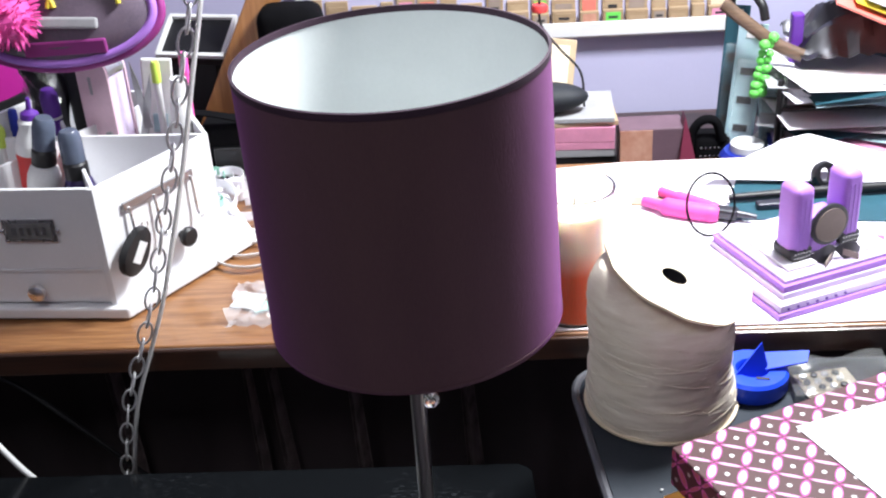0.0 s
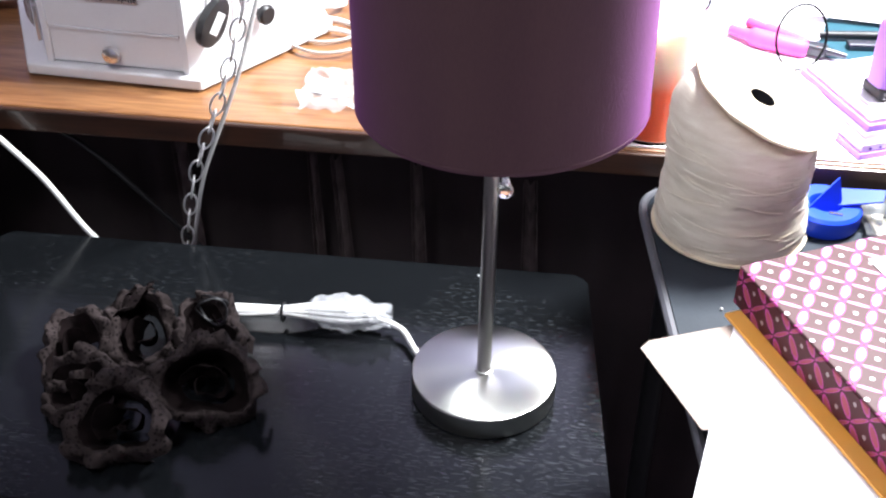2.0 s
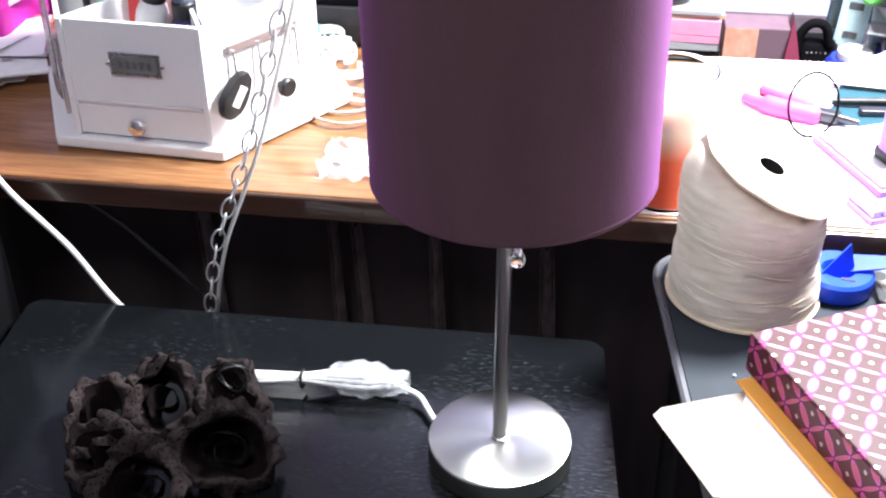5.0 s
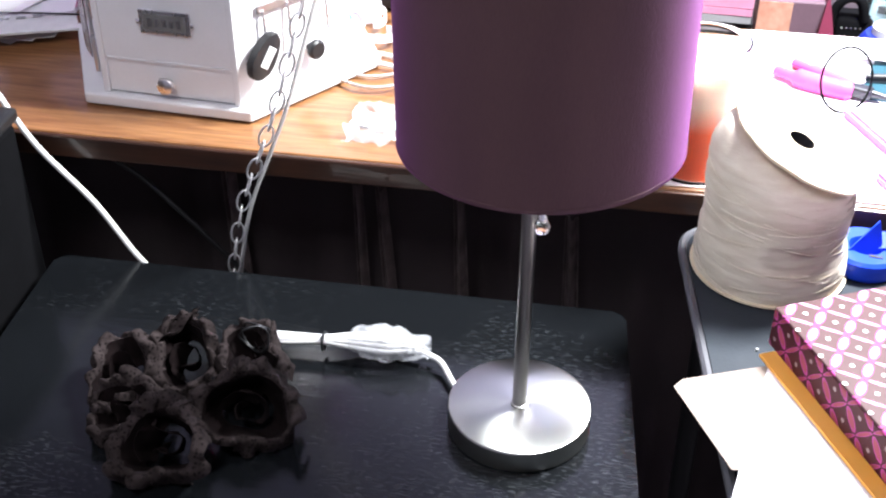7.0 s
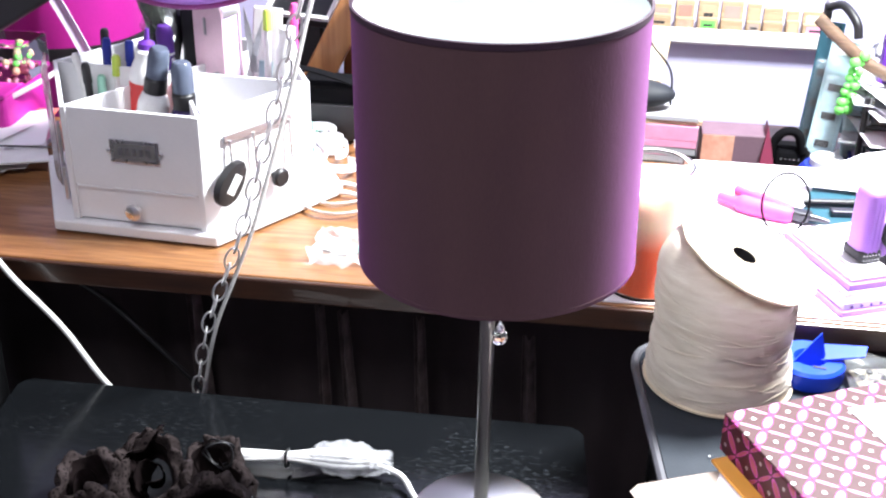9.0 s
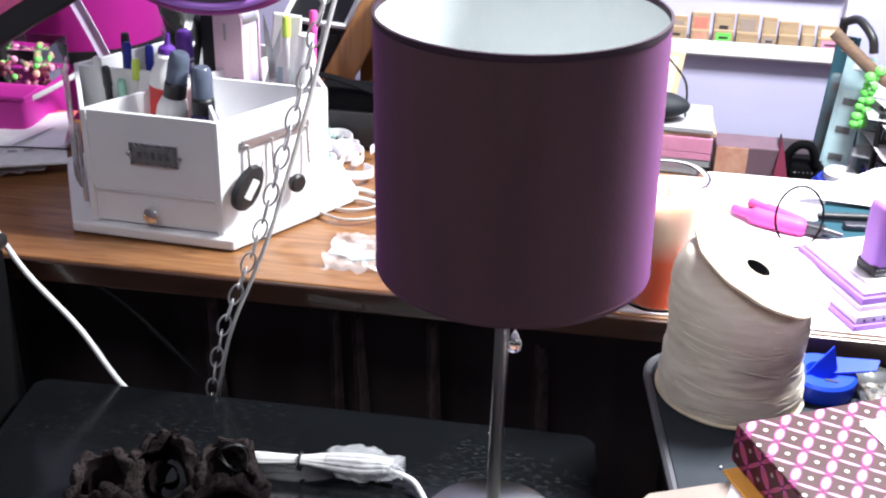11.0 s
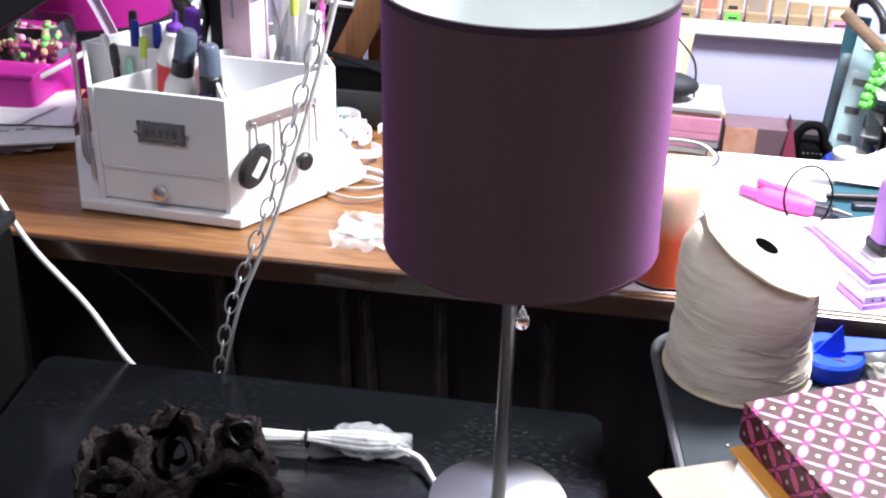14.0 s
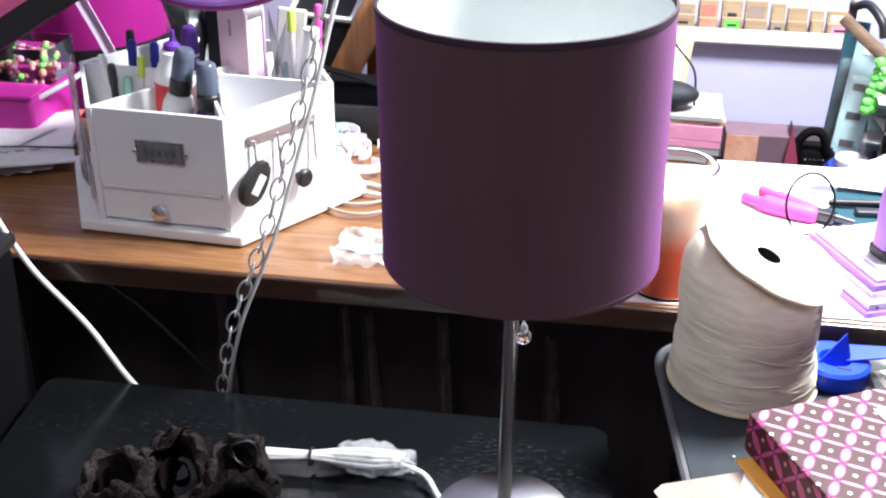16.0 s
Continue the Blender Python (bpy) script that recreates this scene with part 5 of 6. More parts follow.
for x, y, z, xb, yb, col, what in pencil:
    z -= 0.016
    p = thing("pen", xb, yb, 0.176, what + " standing in the carousel", "pen", "pens in the carousel")
    top, low = Vector((x, y, T + z)), Vector((xb, yb, T + 0.178))
    d = (top - low).normalized()
    part("barrel", tube([low, top - d * 0.022], 0.0042, 10), col if col in ("white_plastic", "pink") else "white_plastic" if col in ("lime", "mint") else col, p, smooth=40)
    part("cap", tube([top - d * 0.024, top - d * 0.003, top], [0.0052, 0.005, 0.0035], 10), col, p, smooth=40)
# a clear pocket on the carousel's left side
pocket = thing("clear_pocket", -0.515, 0.385, 0.16, "clear plastic pocket of pens hung on the carousel", "pocket")
part("front", sheet(lambda u, v: Vector((-0.545 + 0.055 * u, 0.400 - 0.095 * u - 0.012 * math.sin(math.pi * u), T + 0.16 + 0.118 * v)), 12, 6, 0.001), "clear_plastic", pocket, smooth=40)
settle(mark_in, -0.011, -0.0105, 0.0098)
settle(mark, 0.009, 0.0, 0.0, -3.5, (HX, HY))
mark = made()

# ---- the desk's left half ----
def loose_sheets():
    rnd = random.Random(9)
    cols = ["white_paper", "label_white", "soft_pink", "white_paper", "grey_card", "white_paper", "coral", "white_paper"]
    for k, c in enumerate(cols):
        x, y, a = -0.70 + rnd.uniform(-0.03, 0.03), 0.50 + rnd.uniform(-0.03, 0.03), rnd.uniform(-25, 35)
        z = D + 0.0006 + 0.0022 * k
        m = at(x, y, z, 0, 0, a)
        solo("loose_sheet", sheet(lambda u, v: m @ Vector((-0.09 + 0.18 * u, -0.065 + 0.13 * v, 0.006 * (u ** 3) * (k % 3) + 0.0012 * math.sin(v * 4 + k))), 8, 6, 0.0005), c, "loose printed paper sheet on the cluttered desk", "paper", "paper heap on the desk", smooth=60)


loose_sheets()
mg = thing("catalogue", -0.66, 0.43, D, "grey printed catalogue under loose papers on the desk", "booklet")
part("cover", box(at(-0.645, 0.435, D + 0.0205, 0, 3, 28), 0.15, 0.10, 0.003, 0.0006), "label_white", mg)
for k in range(4):
    part("print_mark", box(at(-0.665 + 0.017 * k, 0.415 + 0.009 * k, D + 0.0228, 0, 3, 28), 0.011, 0.005, 0.0006), "grey_card", mg)
mb = thing("document_box", -0.76, 0.70, D, "flat magenta plastic document box on the desk", "box")
part("body", box(at(-0.775, 0.578, D + 0.0295), 0.25, 0.13, 0.058, 0.006, 3), "magenta", mb)
part("lid", box(at(-0.775, 0.578, D + 0.0605), 0.255, 0.135, 0.006, 0.002), "magenta", mb)
bb = thing("bead_box", -0.69, 0.60, D + 0.064, "clear plastic box of coloured beads on magenta box", "bead box")
part("shell", box(at(-0.690, 0.590, D + 0.0885), 0.105, 0.075, 0.048, 0.003), "glass", bb, "clear plastic shell").visible_shadow = False
rnd = random.Random(5)
for k in range(46):
    r = rnd.uniform(0.0034, 0.0060)
    c = bmesh.new()
    bmesh.ops.create_icosphere(c, subdivisions=2, radius=r, matrix=at(-0.69 + rnd.uniform(-0.044, 0.044), 0.59 + rnd.uniform(-0.03, 0.03), D + 0.0675 + r + rnd.uniform(0, 0.012)))
    part("bead", c, "green" if k % 7 == 0 else rnd.choice(["maroon", "rust", "plum", "maroon", "tan", "soft_pink"]), bb, smooth=60)
mark_bin = made()
mbin = thing("storage_bin", -0.72, 0.85, 0.055, "round magenta storage bin with a black band", "bin")
part("shell", lathe(at(-0.70, 0.825, 0.056), [(0, 0), (0.105, 0), (0.112, 0.01), (0.125, 0.25), (0.127, 0.254), (0.122, 0.254), (0.108, 0.012), (0, 0.01)], 48), "magenta", mbin, smooth=35)
part("band", lathe(at(-0.70, 0.825, 0.186), [(0.1202, 0), (0.1225, 0.001), (0.1235, 0.018), (0.121, 0.019)], 48), "black_plastic", mbin, "black rubber band", smooth=35)
solo("strap", sheet(lambda u, v: Vector((-0.700 + 0.085 * u + 0.014 * v, 0.70 - 0.020 * u + 0.004 * math.sin(v * 3), T + 0.330 - 0.13 * u ** 1.3 + 0.012 * v)), 20, 4, 0.0012), "pale_lilac", "glossy pale lilac strap across the magenta bin", "strap", smooth=60)
settle(mark_bin, 0.0, 0.0, -0.020)
tb = thing("tablet", -0.80, 0.56, D + 0.066, "black-framed tablet with a pink screen, tilted back", "tablet")
m = at(-0.664, 0.546, 0.339, -20, -31.6, 0)
part("frame", box(m, 0.20, 0.010, 0.15, 0.003), "black_plastic", tb)
part("screen", box(m @ pose(0, -0.0056, 0.004), 0.150, 0.001, 0.092), "screen_pink", tb, "pink screen picture")
part("stand", box(at(-0.735, 0.598, D + 0.0635 + 0.055), 0.05, 0.02, 0.110, 0.003), "black_plastic", tb)
solo("white_lead", tube(smooth_path([(-0.78, 0.50, T + D + 0.024), (-0.70, 0.52, T + D + 0.030), (-0.66, 0.535, T + 0.172), (-0.615, 0.555, T + 0.195), (-0.585, 0.58, T + 0.212), (-0.56, 0.598, T + 0.205)], 8), 0.0036, 10, flat=0.6), "cord_white", "flat white lead lying over the papers", "lead", smooth=60)
solo("thin_lead", tube(smooth_path([(-0.80, 0.45, T + D + 0.025), (-0.70, 0.43, T + D + 0.026), (-0.62, 0.445, T + D + 0.024), (-0.56, 0.46, T + D + 0.02)], 8), 0.0012, 6), "black_plastic", "thin black lead lying over the papers", "lead", smooth=60)

settle(mark, -0.020, -0.001)
mark = made()


def oval_case():
    """A glossy oval notions case laid on top of the carousel."""
    o = thing("notions_case", -0.385, 0.43, 0.32, "glossy oval case with pink rim and yellow loops", "case")
    m = at(-0.381, 0.430, 0.392, 72, 0, 4)
    def ov(rx, ry, z, n=48):
        return [m @ Vector((rx * math.cos(q), ry * math.sin(q), z)) for q in [k * 2 * math.pi / n for k in range(n)]]
    bm = bmesh.new()
    rings = [ov(0.02, 0.008, 0.018), ov(0.07, 0.034, 0.016), ov(0.098, 0.050, 0.006), ov(0.102, 0.053, -0.004), ov(0.09, 0.045, -0.014), ov(0.03, 0.01, -0.018)]
    vr = [[bm.verts.new(p) for p in r] for r in rings]
    for a, b in zip(vr, vr[1:]):
        for k in range(48):
            bm.faces.new((a[k], a[(k + 1) % 48], b[(k + 1) % 48], b[k]))
    bm.faces.new(vr[0])
    bm.faces.new(vr[-1])
    part("shell", bm, "smoky_mauve", o, "smoky mauve glossy shell", smooth=60)
    part("rim", tube(ov(0.1035, 0.0545, -0.001), 0.0052, 10, True), "muted_magenta", o, "pink and violet rim", smooth=60)
    part("inner_rim", tube(ov(0.0965, 0.0495, 0.005), 0.0050, 8, True), "lilac", o, smooth=60)
    for dx, r0 in ((-0.030, 0.030), (0.030, 0.036)):
        pts = [m @ Vector((dx + r0 * math.cos(q), 0.006 + r0 * 0.62 * math.sin(q), 0.0195)) for q in [k * math.pi / 14 for k in range(15)]]
        part("loop", tube(pts, 0.0028, 8), "yellow", o, "yellow loop", smooth=60)
    part("band", box(m @ pose(-0.01, 0.0265, 0.0165, 0, 0, -2), 0.12, 0.004, 0.003, 0.001), "yellow", o, "yellow band")
    part("bar", box(m @ pose(-0.012, -0.008, 0.020, 0, 0, -4), 0.110, 0.012, 0.006, 0.0028, 3), "grey_card", o, "pale grey bar")
    part("panel", box(m @ pose(0.005, -0.034, 0.0125, 22, 0, 0), 0.085, 0.016, 0.006, 0.002), "muted_magenta", o, "magenta lower panel")


oval_case()


def pompom(x, y, z, r):
    rnd = random.Random(3)
    bm = bmesh.new()
    for k in range(420):
        v = Vector((rnd.gauss(0, 1), rnd.gauss(0, 1), rnd.gauss(0, 1))).normalized()
        w = v.cross(Vector((rnd.random(), rnd.random(), rnd.random()))).normalized() * 0.0016
        c = Vector((x, y, z + T))
        q = v * r * rnd.uniform(0.85, 1.08)
        a, b, d = bm.verts.new(c + v * r * 0.25 + w), bm.verts.new(c + v * r * 0.25 - w), bm.verts.new(c + q)
        e = bm.verts.new(c + q * 0.9 + w.cross(v) * 1.5)
        bm.faces.new((a, b, d))
        bm.faces.new((a, e, b))
        bm.faces.new((b, e, d))
        bm.faces.new((a, d, e))
    bmesh.ops.create_icosphere(bm, subdivisions=2, radius=r * 0.75, matrix=at(x, y, z))
    return bm


solo("pompom", pompom(-0.424, 0.398, 0.402, 0.036), "pink", "hot pink tinsel pompom on the oval case", "pompom")

settle(mark, 0.002, -0.0105, 0.0098)
mark = made()

# small clutter between carousel and lamp
def ribbon_heap():
    h = thing("ribbon_heap", -0.235, 0.55, D, "heap of white and mint ribbon ends on the desk", "ribbon")
    rnd = random.Random(12)
    for k in range(16):
        cx, cy, cz = -0.238 + rnd.uniform(-0.045, 0.045), 0.545 + rnd.uniform(-0.05, 0.04), D + 0.010 + rnd.uniform(0, 0.022)
        r, ph, tl = rnd.uniform(0.012, 0.026), rnd.uniform(0, 6.28), rnd.uniform(-0.5, 0.5)
        def fn(u, v):
            a = ph + u * 5.0
            return Vector((cx + r * math.cos(a), cy + r * math.sin(a) * 0.8, T + max(D + 0.002, cz + tl * r * math.sin(a) + (v - 0.5) * 0.011)))
        part("ribbon", sheet(fn, 18, 2, 0.0006), "mint" if k in (4, 9) else "white_paper", h, smooth=60)


ribbon_heap()
for k, (x, y) in enumerate(((-0.212, 0.437), (-0.203, 0.405))):
    pts = [(x + 0.036 * math.cos(q) * (1 + 0.1 * math.cos(2 * q)), y + 0.030 * math.sin(q), T + D + 0.004 + 0.003 * k) for q in [j * math.pi / 14 for j in range(28)]]
    solo("ribbon_loop", tube(pts, 0.0028, 8, True, flat=0.5), "white_plastic", "white plastic loop lying on the desk", "loop", "white loops on the desk", smooth=60)
fp = thing("film_packet", -0.175, 0.30, D, "crinkled clear film packet with a mint tag", "packet")
part("film", sheet(lambda u, v: Vector((-0.205 + 0.080 * u + 0.008 * noise.noise(Vector((v * 5, 1, 0))), 0.258 + 0.085 * v + 0.008 * noise.noise(Vector((u * 5, 4, 0))), T + D + 0.007 + 0.010 * noise.noise(Vector((u * 5, v * 5, 2))) + 0.004 * noise.noise(Vector((u * 13, v * 13, 2))))), 24, 24, 0.0003), "thin_film", fp, "thin crinkled film", smooth=20)
part("tag", box(at(-0.168, 0.300, D + 0.003, 0, 0, 20), 0.026, 0.018, 0.001), "mint", fp, "mint paper tag")
part("tag", box(at(-0.188, 0.312, D + 0.0025, 0, 0, -15), 0.03, 0.03, 0.001), "label_white", fp, "white paper tag")
bc = thing("camera_case", -0.235, 0.61, D, "black fabric case with a strap on the desk", "case")
part("body", box(at(-0.236, 0.622, D + 0.041), 0.115, 0.05, 0.080, 0.008, 3), "black_cloth", bc)
part("flap", box(at(-0.236, 0.5955, D + 0.030), 0.085, 0.004, 0.050, 0.003), "grey_card", bc, "dark grey pocket").data.materials[0] = M["black_plastic"]
part("strap", sheet(lambda u, v: Vector((-0.33 + 0.18 * u, 0.590 + 0.016 * v, T + 0.226 - 0.032 * u + 0.006 * math.sin(u * 5))), 14, 2, 0.002), "black_cloth", bc, smooth=50)

settle(mark, -0.010, -0.018)
mark = made()

# ---- behind the desk ----
pl = thing("easel_frame", -0.29, 0.76, 0.055, "leaning wooden frame of warm brown boards", "frame")
m = at(-0.285, 0.755, 0.205, 0, 27, 0)
part("board", box(m, 0.042, 0.018, 0.40, 0.002), "plank_wood", pl, "slanting warm brown board")
part("post", box(at(-0.262, 0.80, 0.165), 0.022, 0.018, 0.215, 0.002), "plank_wood", pl, "upright darker board")
gy = thing("grey_bin", -0.16, 0.85, 0.055, "plain grey bin standing by the wall", "bin")
part("body", box(at(-0.17, 0.86, 0.155), 0.19, 0.12, 0.198, 0.006), "grey_card", gy)
ty = thing("parts_tray", -0.33, 0.75, 0.055, "black tray with a silver rim on a dark bin", "tray")
part("bin", box(at(-0.345, 0.835, 0.150), 0.09, 0.10, 0.188, 0.005), "black_plastic", ty)
m = at(-0.325, 0.795, 0.268, 32, 0, -12)
part("tray", box(m, 0.105, 0.075, 0.014, 0.003), "black_plastic", ty)
for sx, sy, w, h in ((0, 0.033, 0.10, 0.006), (0, -0.033, 0.10, 0.006), (0.048, 0, 0.006, 0.066), (-0.048, 0, 0.006, 0.066)):
    part("rim", box(m @ pose(sx, sy, 0.009), w, h, 0.007, 0.001), "white_plastic", ty, "silver-white rim")
bp = thing("black_pouch", -0.19, 0.735, 0.055, "black soft pouch standing behind the desk", "pouch")
part("body", box(at(-0.185, 0.735, 0.193), 0.085, 0.06, 0.274, 0.02, 4), "black_cloth", bp, smooth=50)

# books and boxes to the right of the lamp
def book(x, y, z, w, d, h, cover, label, turnz=0):
    b = thing("book", x, y, z, label, "book", "books stacked behind the desk")
    m = at(x, y, z, 0, 0, turnz)
    part("pages", box(m @ pose(0, 0.001, h / 2), w - 0.004, d - 0.004, h - 0.003), "cream_card", b)
    part("cover", box(m @ pose(0, 0, 0.0009), w, d, 0.0016), cover, b)
    part("cover", box(m @ pose(0, 0, h - 0.0009), w, d, 0.0016), cover, b)
    part("spine", box(m @ pose(0, -d / 2 + 0.0006, h / 2), w, 0.0014, h - 0.0004, 0.0005), cover, b)


for z, h, w, col, lab in ((0.056, 0.030, 0.19, "maroon", "dark maroon book lying flat"), (0.0865, 0.020, 0.20, "black_plastic", "black clothbound book lying flat"), (0.107, 0.010, 0.205, "grey_card", "grey ring-bound book lying flat"),
                          (0.1175, 0.010, 0.19, "soft_pink", "pink patterned booklet lying flat"), (0.128, 0.021, 0.165, "soft_pink", "bright pink book lying flat"), (0.1495, 0.006, 0.17, "tan", "pale tan booklet on the stack"), (0.156, 0.006, 0.16, "grey_card", "grey booklet on the stack")):
    book(0.238 - w / 2 - 0.05 * (z * 40 % 0.11), 0.765, z, w, 0.10, h, col, lab, (z * 900) % 5 - 2.5)
po = thing("glasses_case", 0.15, 0.75, 0.162, "black rounded glasses case on the book stack", "case")
bm = bmesh.new()
bmesh.ops.create_uvsphere(bm, u_segments=32, v_segments=16, radius=1, matrix=at(0.128, 0.742, 0.183) @ Matrix.Diagonal((0.072, 0.030, 0.021, 1)))
part("shell", bm, "dull_black", po, smooth=60)
al = thing("album", 0.14, 0.79, 0.162, "tan photo album leaning on the wall side of the stack", "album")
m = at(0.120, 0.800, 0.205, -25, 8, 0)
part("cover", box(m, 0.13, 0.012, 0.086, 0.002), "tan", al)
part("page", box(m @ pose(0, -0.0068, 0), 0.112, 0.001, 0.068), "cream_card", al, "cream framed page")
part("flower_mark", box(m @ pose(0.012, -0.0078, -0.008), 0.03, 0.001, 0.014, 0.0004), "coral", al)
bw = thing("bent_wire", 0.195, 0.75, 0.165, "thin dark bent wire stem with a red cap", "wire")
part("stem", tube(smooth_path([(0.143, 0.72, T + 0.40), (0.137, 0.725, T + 0.32), (0.14, 0.73, T + 0.285), (0.163, 0.735, T + 0.252), (0.190, 0.745, T + 0.215), (0.195, 0.75, T + 0.165)], 8), 0.0016, 8), "ink", bw, smooth=60)
part("cap", lathe(at(0.137, 0.725, 0.306), [(0, 0), (0.010, 0.001), (0.011, 0.006), (0.009, 0.010), (0, 0.010)], 16), "red", bw, "small red cap", smooth=40)
pb = thing("picture_box", 0.29, 0.77, 0.055, "plum box with a rust-red picture on its front", "box")
part("body", box(at(0.288, 0.79, 0.0885), 0.088, 0.05, 0.066, 0.002), "plum", pb)
part("picture", box(at(0.267, 0.764, 0.093), 0.044, 0.001, 0.054), "rust", pb, "rust-red flowered picture")
part("band", box(at(0.310, 0.7642, 0.062), 0.042, 0.001, 0.012), "grey_card", pb, "grey lower band")
tent = bmesh.new()
tv = [tent.verts.new((x, y, z + T)) for x, y, z in ((0.322, 0.745, 0.056), (0.352, 0.745, 0.056), (0.333, 0.765, 0.138), (0.322, 0.80, 0.056), (0.352, 0.80, 0.056), (0.333, 0.79, 0.138))]
for f in ((0, 1, 2), (3, 5, 4), (0, 2, 5, 3), (1, 4, 5, 2), (0, 3, 4, 1)):
    tent.faces.new([tv[i] for i in f])
solo("card_tent", tent, "maroon", "dark maroon folded card standing behind the desk", "card")
hb = thing("purse", 0.37, 0.775, 0.055, "small black purse with studs and an arched handle", "purse")
part("body", box(at(0.372, 0.785, 0.080), 0.050, 0.04, 0.05, 0.008, 3), "black_cloth", hb, smooth=50)
part("handle", tube(smooth_path([(0.340, 0.77, T + 0.07), (0.342, 0.768, T + 0.108), (0.355, 0.766, T + 0.130), (0.374, 0.766, T + 0.128), (0.384, 0.768, T + 0.10)], 6), 0.0065, 10), "black_cloth", hb, smooth=60)
for k in range(10):
    part("stud", lathe(at(0.356 + 0.006 * (k % 5), 0.7645, 0.078 + 0.012 * (k // 5), 90, 0, 0), [(0, 0.001), (0.0012, 0.0004), (0.0014, 0)], 8), "chrome", hb)
pot = thing("paint_pot", 0.41, 0.74, 0.055, "blue paint pot with a white screw lid", "pot")
part("body", lathe(at(0.412, 0.735, 0.056), [(0, 0), (0.034, 0), (0.036, 0.004), (0.036, 0.034), (0.030, 0.042), (0, 0.042)], 32), "navy_plastic", pot, smooth=35)
part("lid", lathe(at(0.412, 0.735, 0.098), [(0.021, 0), (0.0225, 0.001), (0.0225, 0.010), (0.020, 0.012), (0, 0.012)], 32), "white_plastic", pot, "white lid", smooth=35)


def blister(x, y, z0, z1, w, tint, lean):
    b = thing("blister_pack", x, y, z0, "hanging blister pack on a pale aqua card", "packet", "blister packs behind the desk")
    h = z1 - z0
    m = at(x, y, z0 + h / 2, 0, lean, -12)
    part("card", box(m, w, 0.0016, h, 0.0006), tint, b)
    part("bubble", box(m @ pose(0, -0.007, -h * 0.08), w * 0.8, 0.012, h * 0.7, 0.004, 3), "clear_plastic", b, "clear bubble").visible_shadow = False
    part("hanger", box(m @ pose(0, -0.0012, h * 0.44), w * 0.4, 0.001, h * 0.07), "label_white", b, "white hang tab")
    for k in range(3):
        part("print_mark", box(m @ pose(0, -0.0014, -h * 0.22 + k * h * 0.2), w * 0.5, 0.0008, h * 0.05), "ink", b)


blister(0.412, 0.775, 0.057, 0.262, 0.038, "aqua", 4)
blister(0.452, 0.765, 0.057, 0.205, 0.040, "aqua", -4)
blister(0.398, 0.80, 0.057, 0.28, 0.03, "teal", 3)
blister(0.485, 0.80, 0.057, 0.23, 0.04, "pale_lilac", 2)
bs = thing("bead_string", 0.44, 0.76, 0.20, "string of glossy green beads hung on the packs", "beads")
rnd = random.Random(8)
for k in range(16):
    c = bmesh.new()
    bmesh.ops.create_icosphere(c, subdivisions=2, radius=rnd.uniform(0.005, 0.008), matrix=at(0.430 - 0.012 * (k // 2) / 8 + 0.009 * (k % 2), 0.748 + rnd.uniform(-0.003, 0.003), 0.252 - 0.0110 * (k // 2) + rnd.uniform(-0.002, 0.002)))
    part("bead", c, "green", bs, smooth=60)
sv = thing("purple_sleeve", 0.475, 0.77, 0.055, "narrow purple sleeve standing among the packs", "sleeve")
part("body", box(at(0.474, 0.772, 0.165), 0.016, 0.016, 0.218, 0.003), "purple", sv)
hg = thing("black_hanger", 0.40, 0.80, 0.055, "black rack hanger behind the packs", "rack")
part("upright", tube([(0.392, 0.815, T + 0.056), (0.396, 0.815, T + 0.30)], 0.006, 10), "black_plastic", hg, smooth=50)
part("arm", tube(smooth_path([(0.396, 0.815, T + 0.295), (0.41, 0.79, T + 0.305), (0.425, 0.765, T + 0.290), (0.43, 0.76, T + 0.27)], 6), 0.006, 10), "black_plastic", hg, smooth=50)

settle(mark, -0.016, -0.006, -0.020)
mark = made()


def letter_tray(z, seed):
    t = thing("letter_tray", 0.60, 0.75, z, "clear letter tray filled with bright papers", "tray", "letter trays behind the desk")
    rnd = random.Random(seed)
    part("tray", box(at(0.61, 0.79, z), 0.30, 0.19, 0.004, 0.001), "clear_plastic", t)
    for sx in (-0.148, 0.148):
        part("side", box(at(0.61 + sx, 0.79, z + 0.02), 0.004, 0.19, 0.04, 0.001), "clear_plastic", t)
    for k in range(9):
        c = rnd.choice(["coral", "white_paper", "label_white", "aqua", "white_paper", "grey_card", "navy_plastic", "pale_lilac", "teal", "aqua"])
        m = at(0.60 + rnd.uniform(-0.02, 0.02), 0.765 + rnd.uniform(-0.02, 0.02), z + 0.004 + 0.004 * k, 0, rnd.uniform(-7, 7), rnd.uniform(-34, 24))
        part("sheet", sheet(lambda u, v: m @ Vector((-0.14 + 0.28 * u, -0.09 + 0.18 * v, 0.008 * math.sin(u * 3 + k) * v)), 6, 4, 0.0006), c, t, smooth=60)


tr = thing("tray_stand", 0.62, 0.82, 0.055, "black wire stand holding the letter trays", "stand")
for x in (0.455, 0.765):
    for y in (0.70, 0.885):
        part("post", tube([(x, y, T + 0.056), (x, y, T + 0.205)], 0.004, 8), "black_plastic", tr, smooth=50)
for z, sd in ((0.112, 1), (0.168, 4)):
    letter_tray(z, sd)
    for y in (0.70, 0.885):
        part("rail", tube([(0.455, y, T + z - 0.004), (0.765, y, T + z - 0.004)], 0.003, 8), "black_plastic", tr, smooth=50)
db = thing("dark_carton", 0.60, 0.80, 0.055, "dark carton under the letter trays", "box")
part("body", box(at(0.61, 0.80, 0.0805), 0.26, 0.15, 0.049, 0.004), "black_plastic", db)
pp = thing("pink_pad", 0.53, 0.735, 0.055, "pink paper pad with pale page edges", "pad")
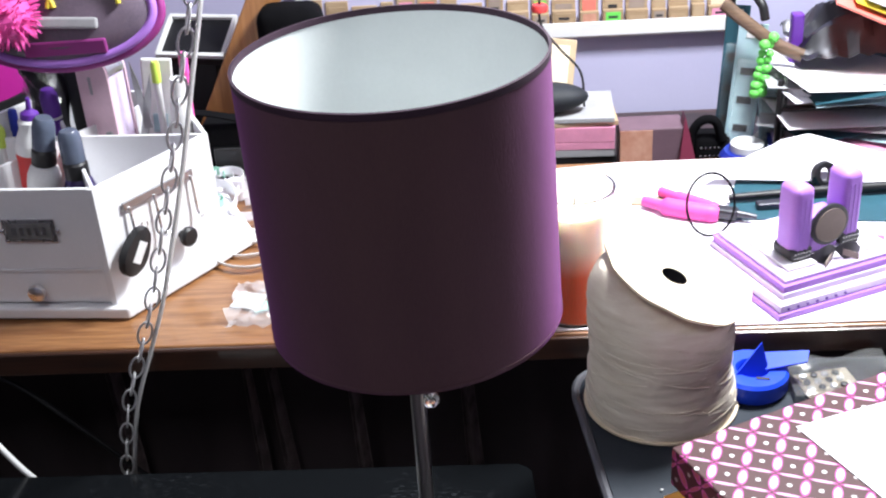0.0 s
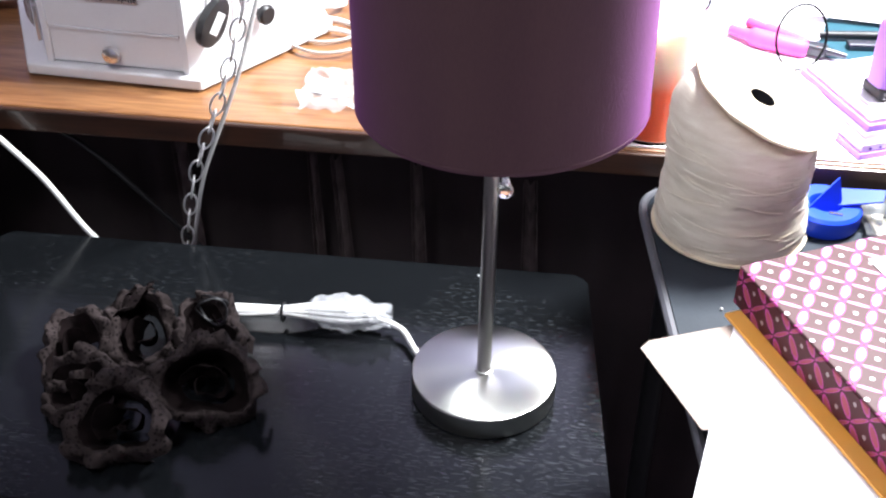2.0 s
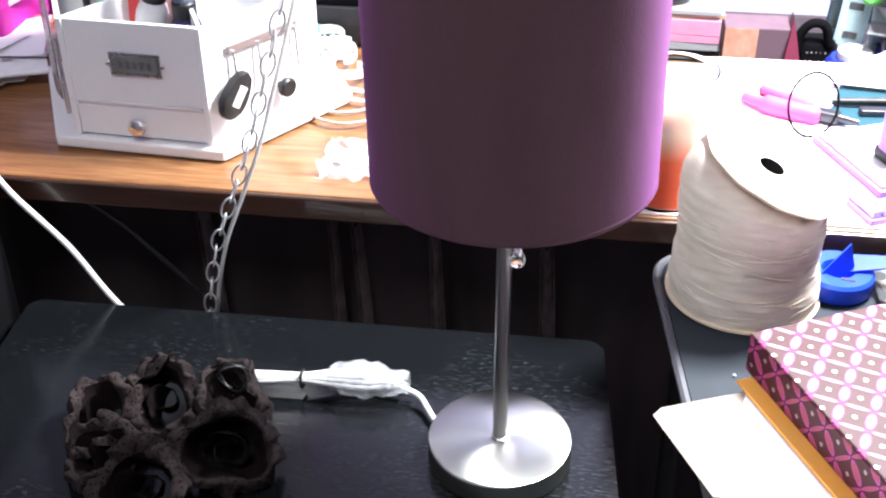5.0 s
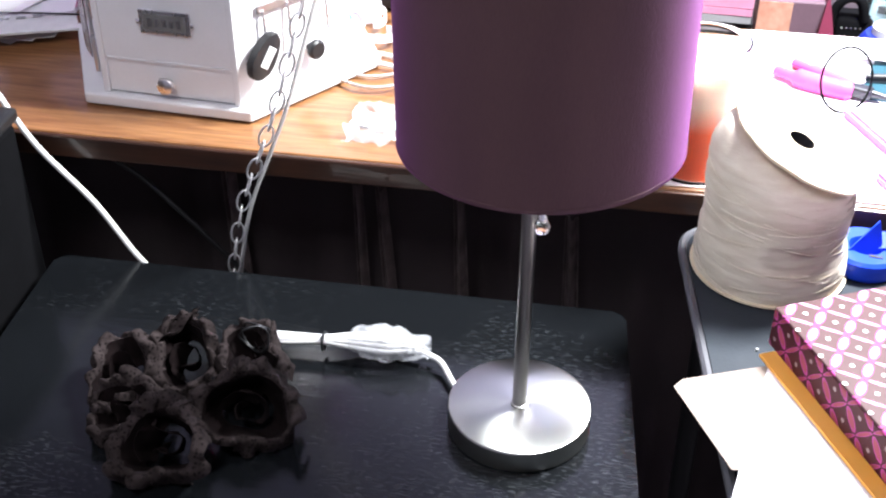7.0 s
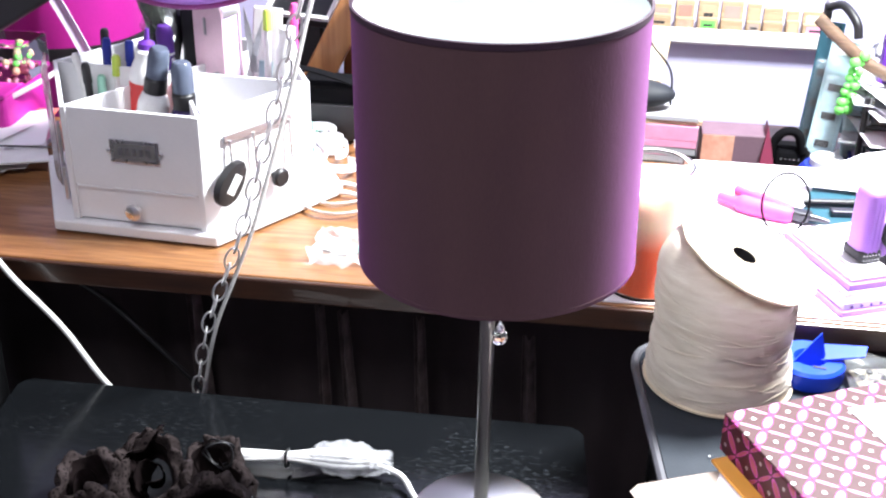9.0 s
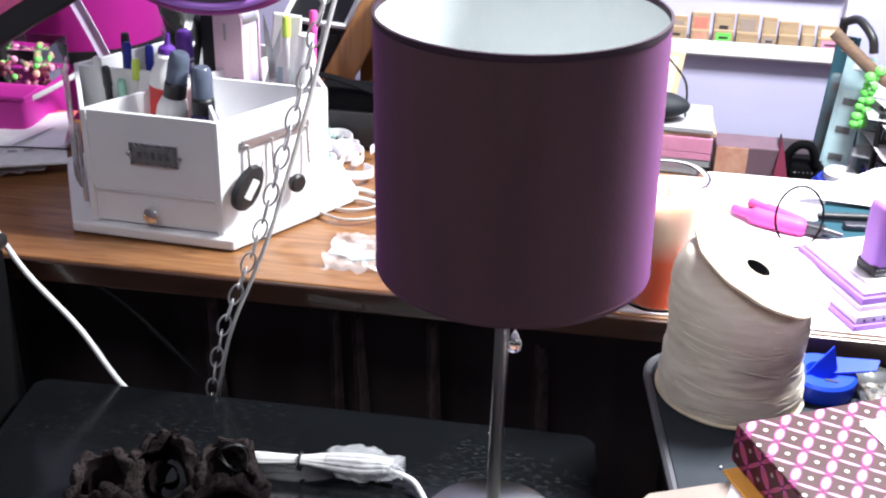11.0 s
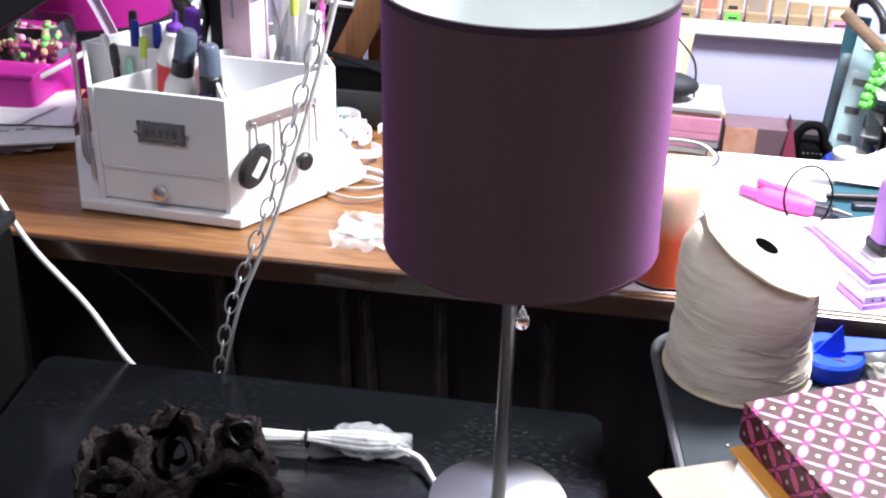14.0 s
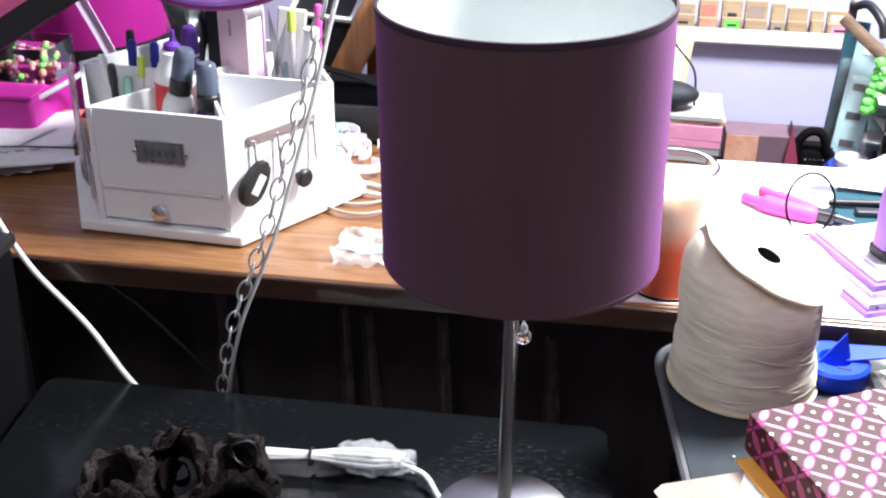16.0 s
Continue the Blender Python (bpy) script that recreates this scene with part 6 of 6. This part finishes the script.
part("pages", box(at(0.575, 0.66, 0.112, 0, 4, -10), 0.11, 0.06, 0.014, 0.001), "cream_card", pp)
part("cover", box(at(0.575, 0.66, 0.121, 0, 4, -10), 0.112, 0.062, 0.003), "soft_pink", pp, "pink cover")
part("block", box(at(0.575, 0.665, 0.080, 0, 0, -10), 0.09, 0.04, 0.049, 0.002), "grey_card", pp)

settle(mark, -0.026, 0.006, -0.020)
mark = made()

# the stamp shelf on the wall
ss = thing("stamp_shelf", 0.12, 0.97, 0.20, "white wall shelf crowded with wooden rubber stamps", "shelf")
part("ledge", box(at(0.115, 0.985, 0.209), 0.66, 0.028, 0.020, 0.0015), "white_paint", ss)
part("lip", box(at(0.115, 0.969, 0.2140), 0.66, 0.004, 0.022, 0.001), "white_paint", ss)
part("end_panel", box(at(0.441, 0.985, 0.30), 0.008, 0.028, 0.162, 0.001), "white_paint", ss)
part("end_panel", box(at(-0.211, 0.985, 0.30), 0.008, 0.028, 0.162, 0.001), "white_paint", ss)
part("back", box(at(0.115, 0.9975, 0.30), 0.64, 0.003, 0.162), "white_paint", ss)
part("ledge", box(at(0.115, 0.984, 0.312), 0.64, 0.022, 0.008, 0.001), "white_paint", ss)
rnd = random.Random(21)
for row, (z, hmax) in enumerate(((0.2195, 0.055), (0.3165, 0.05))):
    x = -0.20
    while x < 0.42:
        w = rnd.uniform(0.020, 0.042)
        for deep in range(2):
            h = rnd.uniform(0.018, 0.026) if deep == 0 else rnd.uniform(0.036, hmax)
            st = thing("rubber_stamp", x + w / 2, 0.978 + 0.010 * deep, z, "wood-mounted rubber stamp on the white shelf", "stamp", "stamps on the shelf")
            m = at(x + w / 2, 0.9775 + 0.011 * deep, z + h / 2, 0, 0, rnd.uniform(-4, 4))
            part("block", box(m, w * 0.92, 0.009, h, 0.001), "stamp_wood", st)
            c = rnd.choice(["tan", "tan", "beige_paper", "stamp_wood", "cream_card", "coral", "beige_paper", "green", "rust", "soft_pink", "stamp_wood"])
            part("image_label", box(m @ pose(0, -0.005, 0), w * 0.66, 0.0008, h * 0.66), c, st, "printed image label")
            if rnd.random() < 0.6:
                part("print_mark", box(m @ pose(0, -0.0056, 0.0), w * 0.42, 0.0006, h * 0.16), "ink", st)
        x += w + rnd.uniform(0.001, 0.004)

settle(mark, -0.0235, 0.012, -0.040)
mark = made()

# dark bags and folders heaped on the letter trays
hp = thing("bag_heap", 0.56, 0.79, 0.262, "crumpled dark plastic bag heaped on the trays", "bag")
part("film", sheet(lambda u, v: Vector((0.470 + 0.16 * u, 0.72 + 0.13 * v, T + 0.226 + 0.060 * math.sin(math.pi * u) * math.sin(math.pi * v) + 0.016 * noise.noise(Vector((u * 7, v * 7, 1))) + 0.002)), 24, 20, 0.0008), "dark_metal", hp, smooth=20)
part("handle", tube(smooth_path([(0.372, 0.752, T + 0.295), (0.405, 0.745, T + 0.268), (0.440, 0.738, T + 0.242), (0.474, 0.732, T + 0.226)], 6), 0.0085, 8, flat=0.5), "tan_wood", hp, "brown wooden handle", smooth=60)
fd = thing("red_folder", 0.60, 0.75, 0.262, "bright red folder with yellow papers on the heap", "folder")
part("cover", box(at(0.600, 0.745, 0.272, 6, 24, -6), 0.20, 0.13, 0.003, 0.0008), "coral", fd)
part("sheet", box(at(0.608, 0.747, 0.2775, 6, 23, -2), 0.17, 0.11, 0.002), "yellow", fd, "yellow sheet")
part("sheet", box(at(0.610, 0.747, 0.2815, 6, 24, 4), 0.16, 0.10, 0.002), "label_white", fd, "white sheet")
settle(mark, -0.0135, 0.002, -0.020)
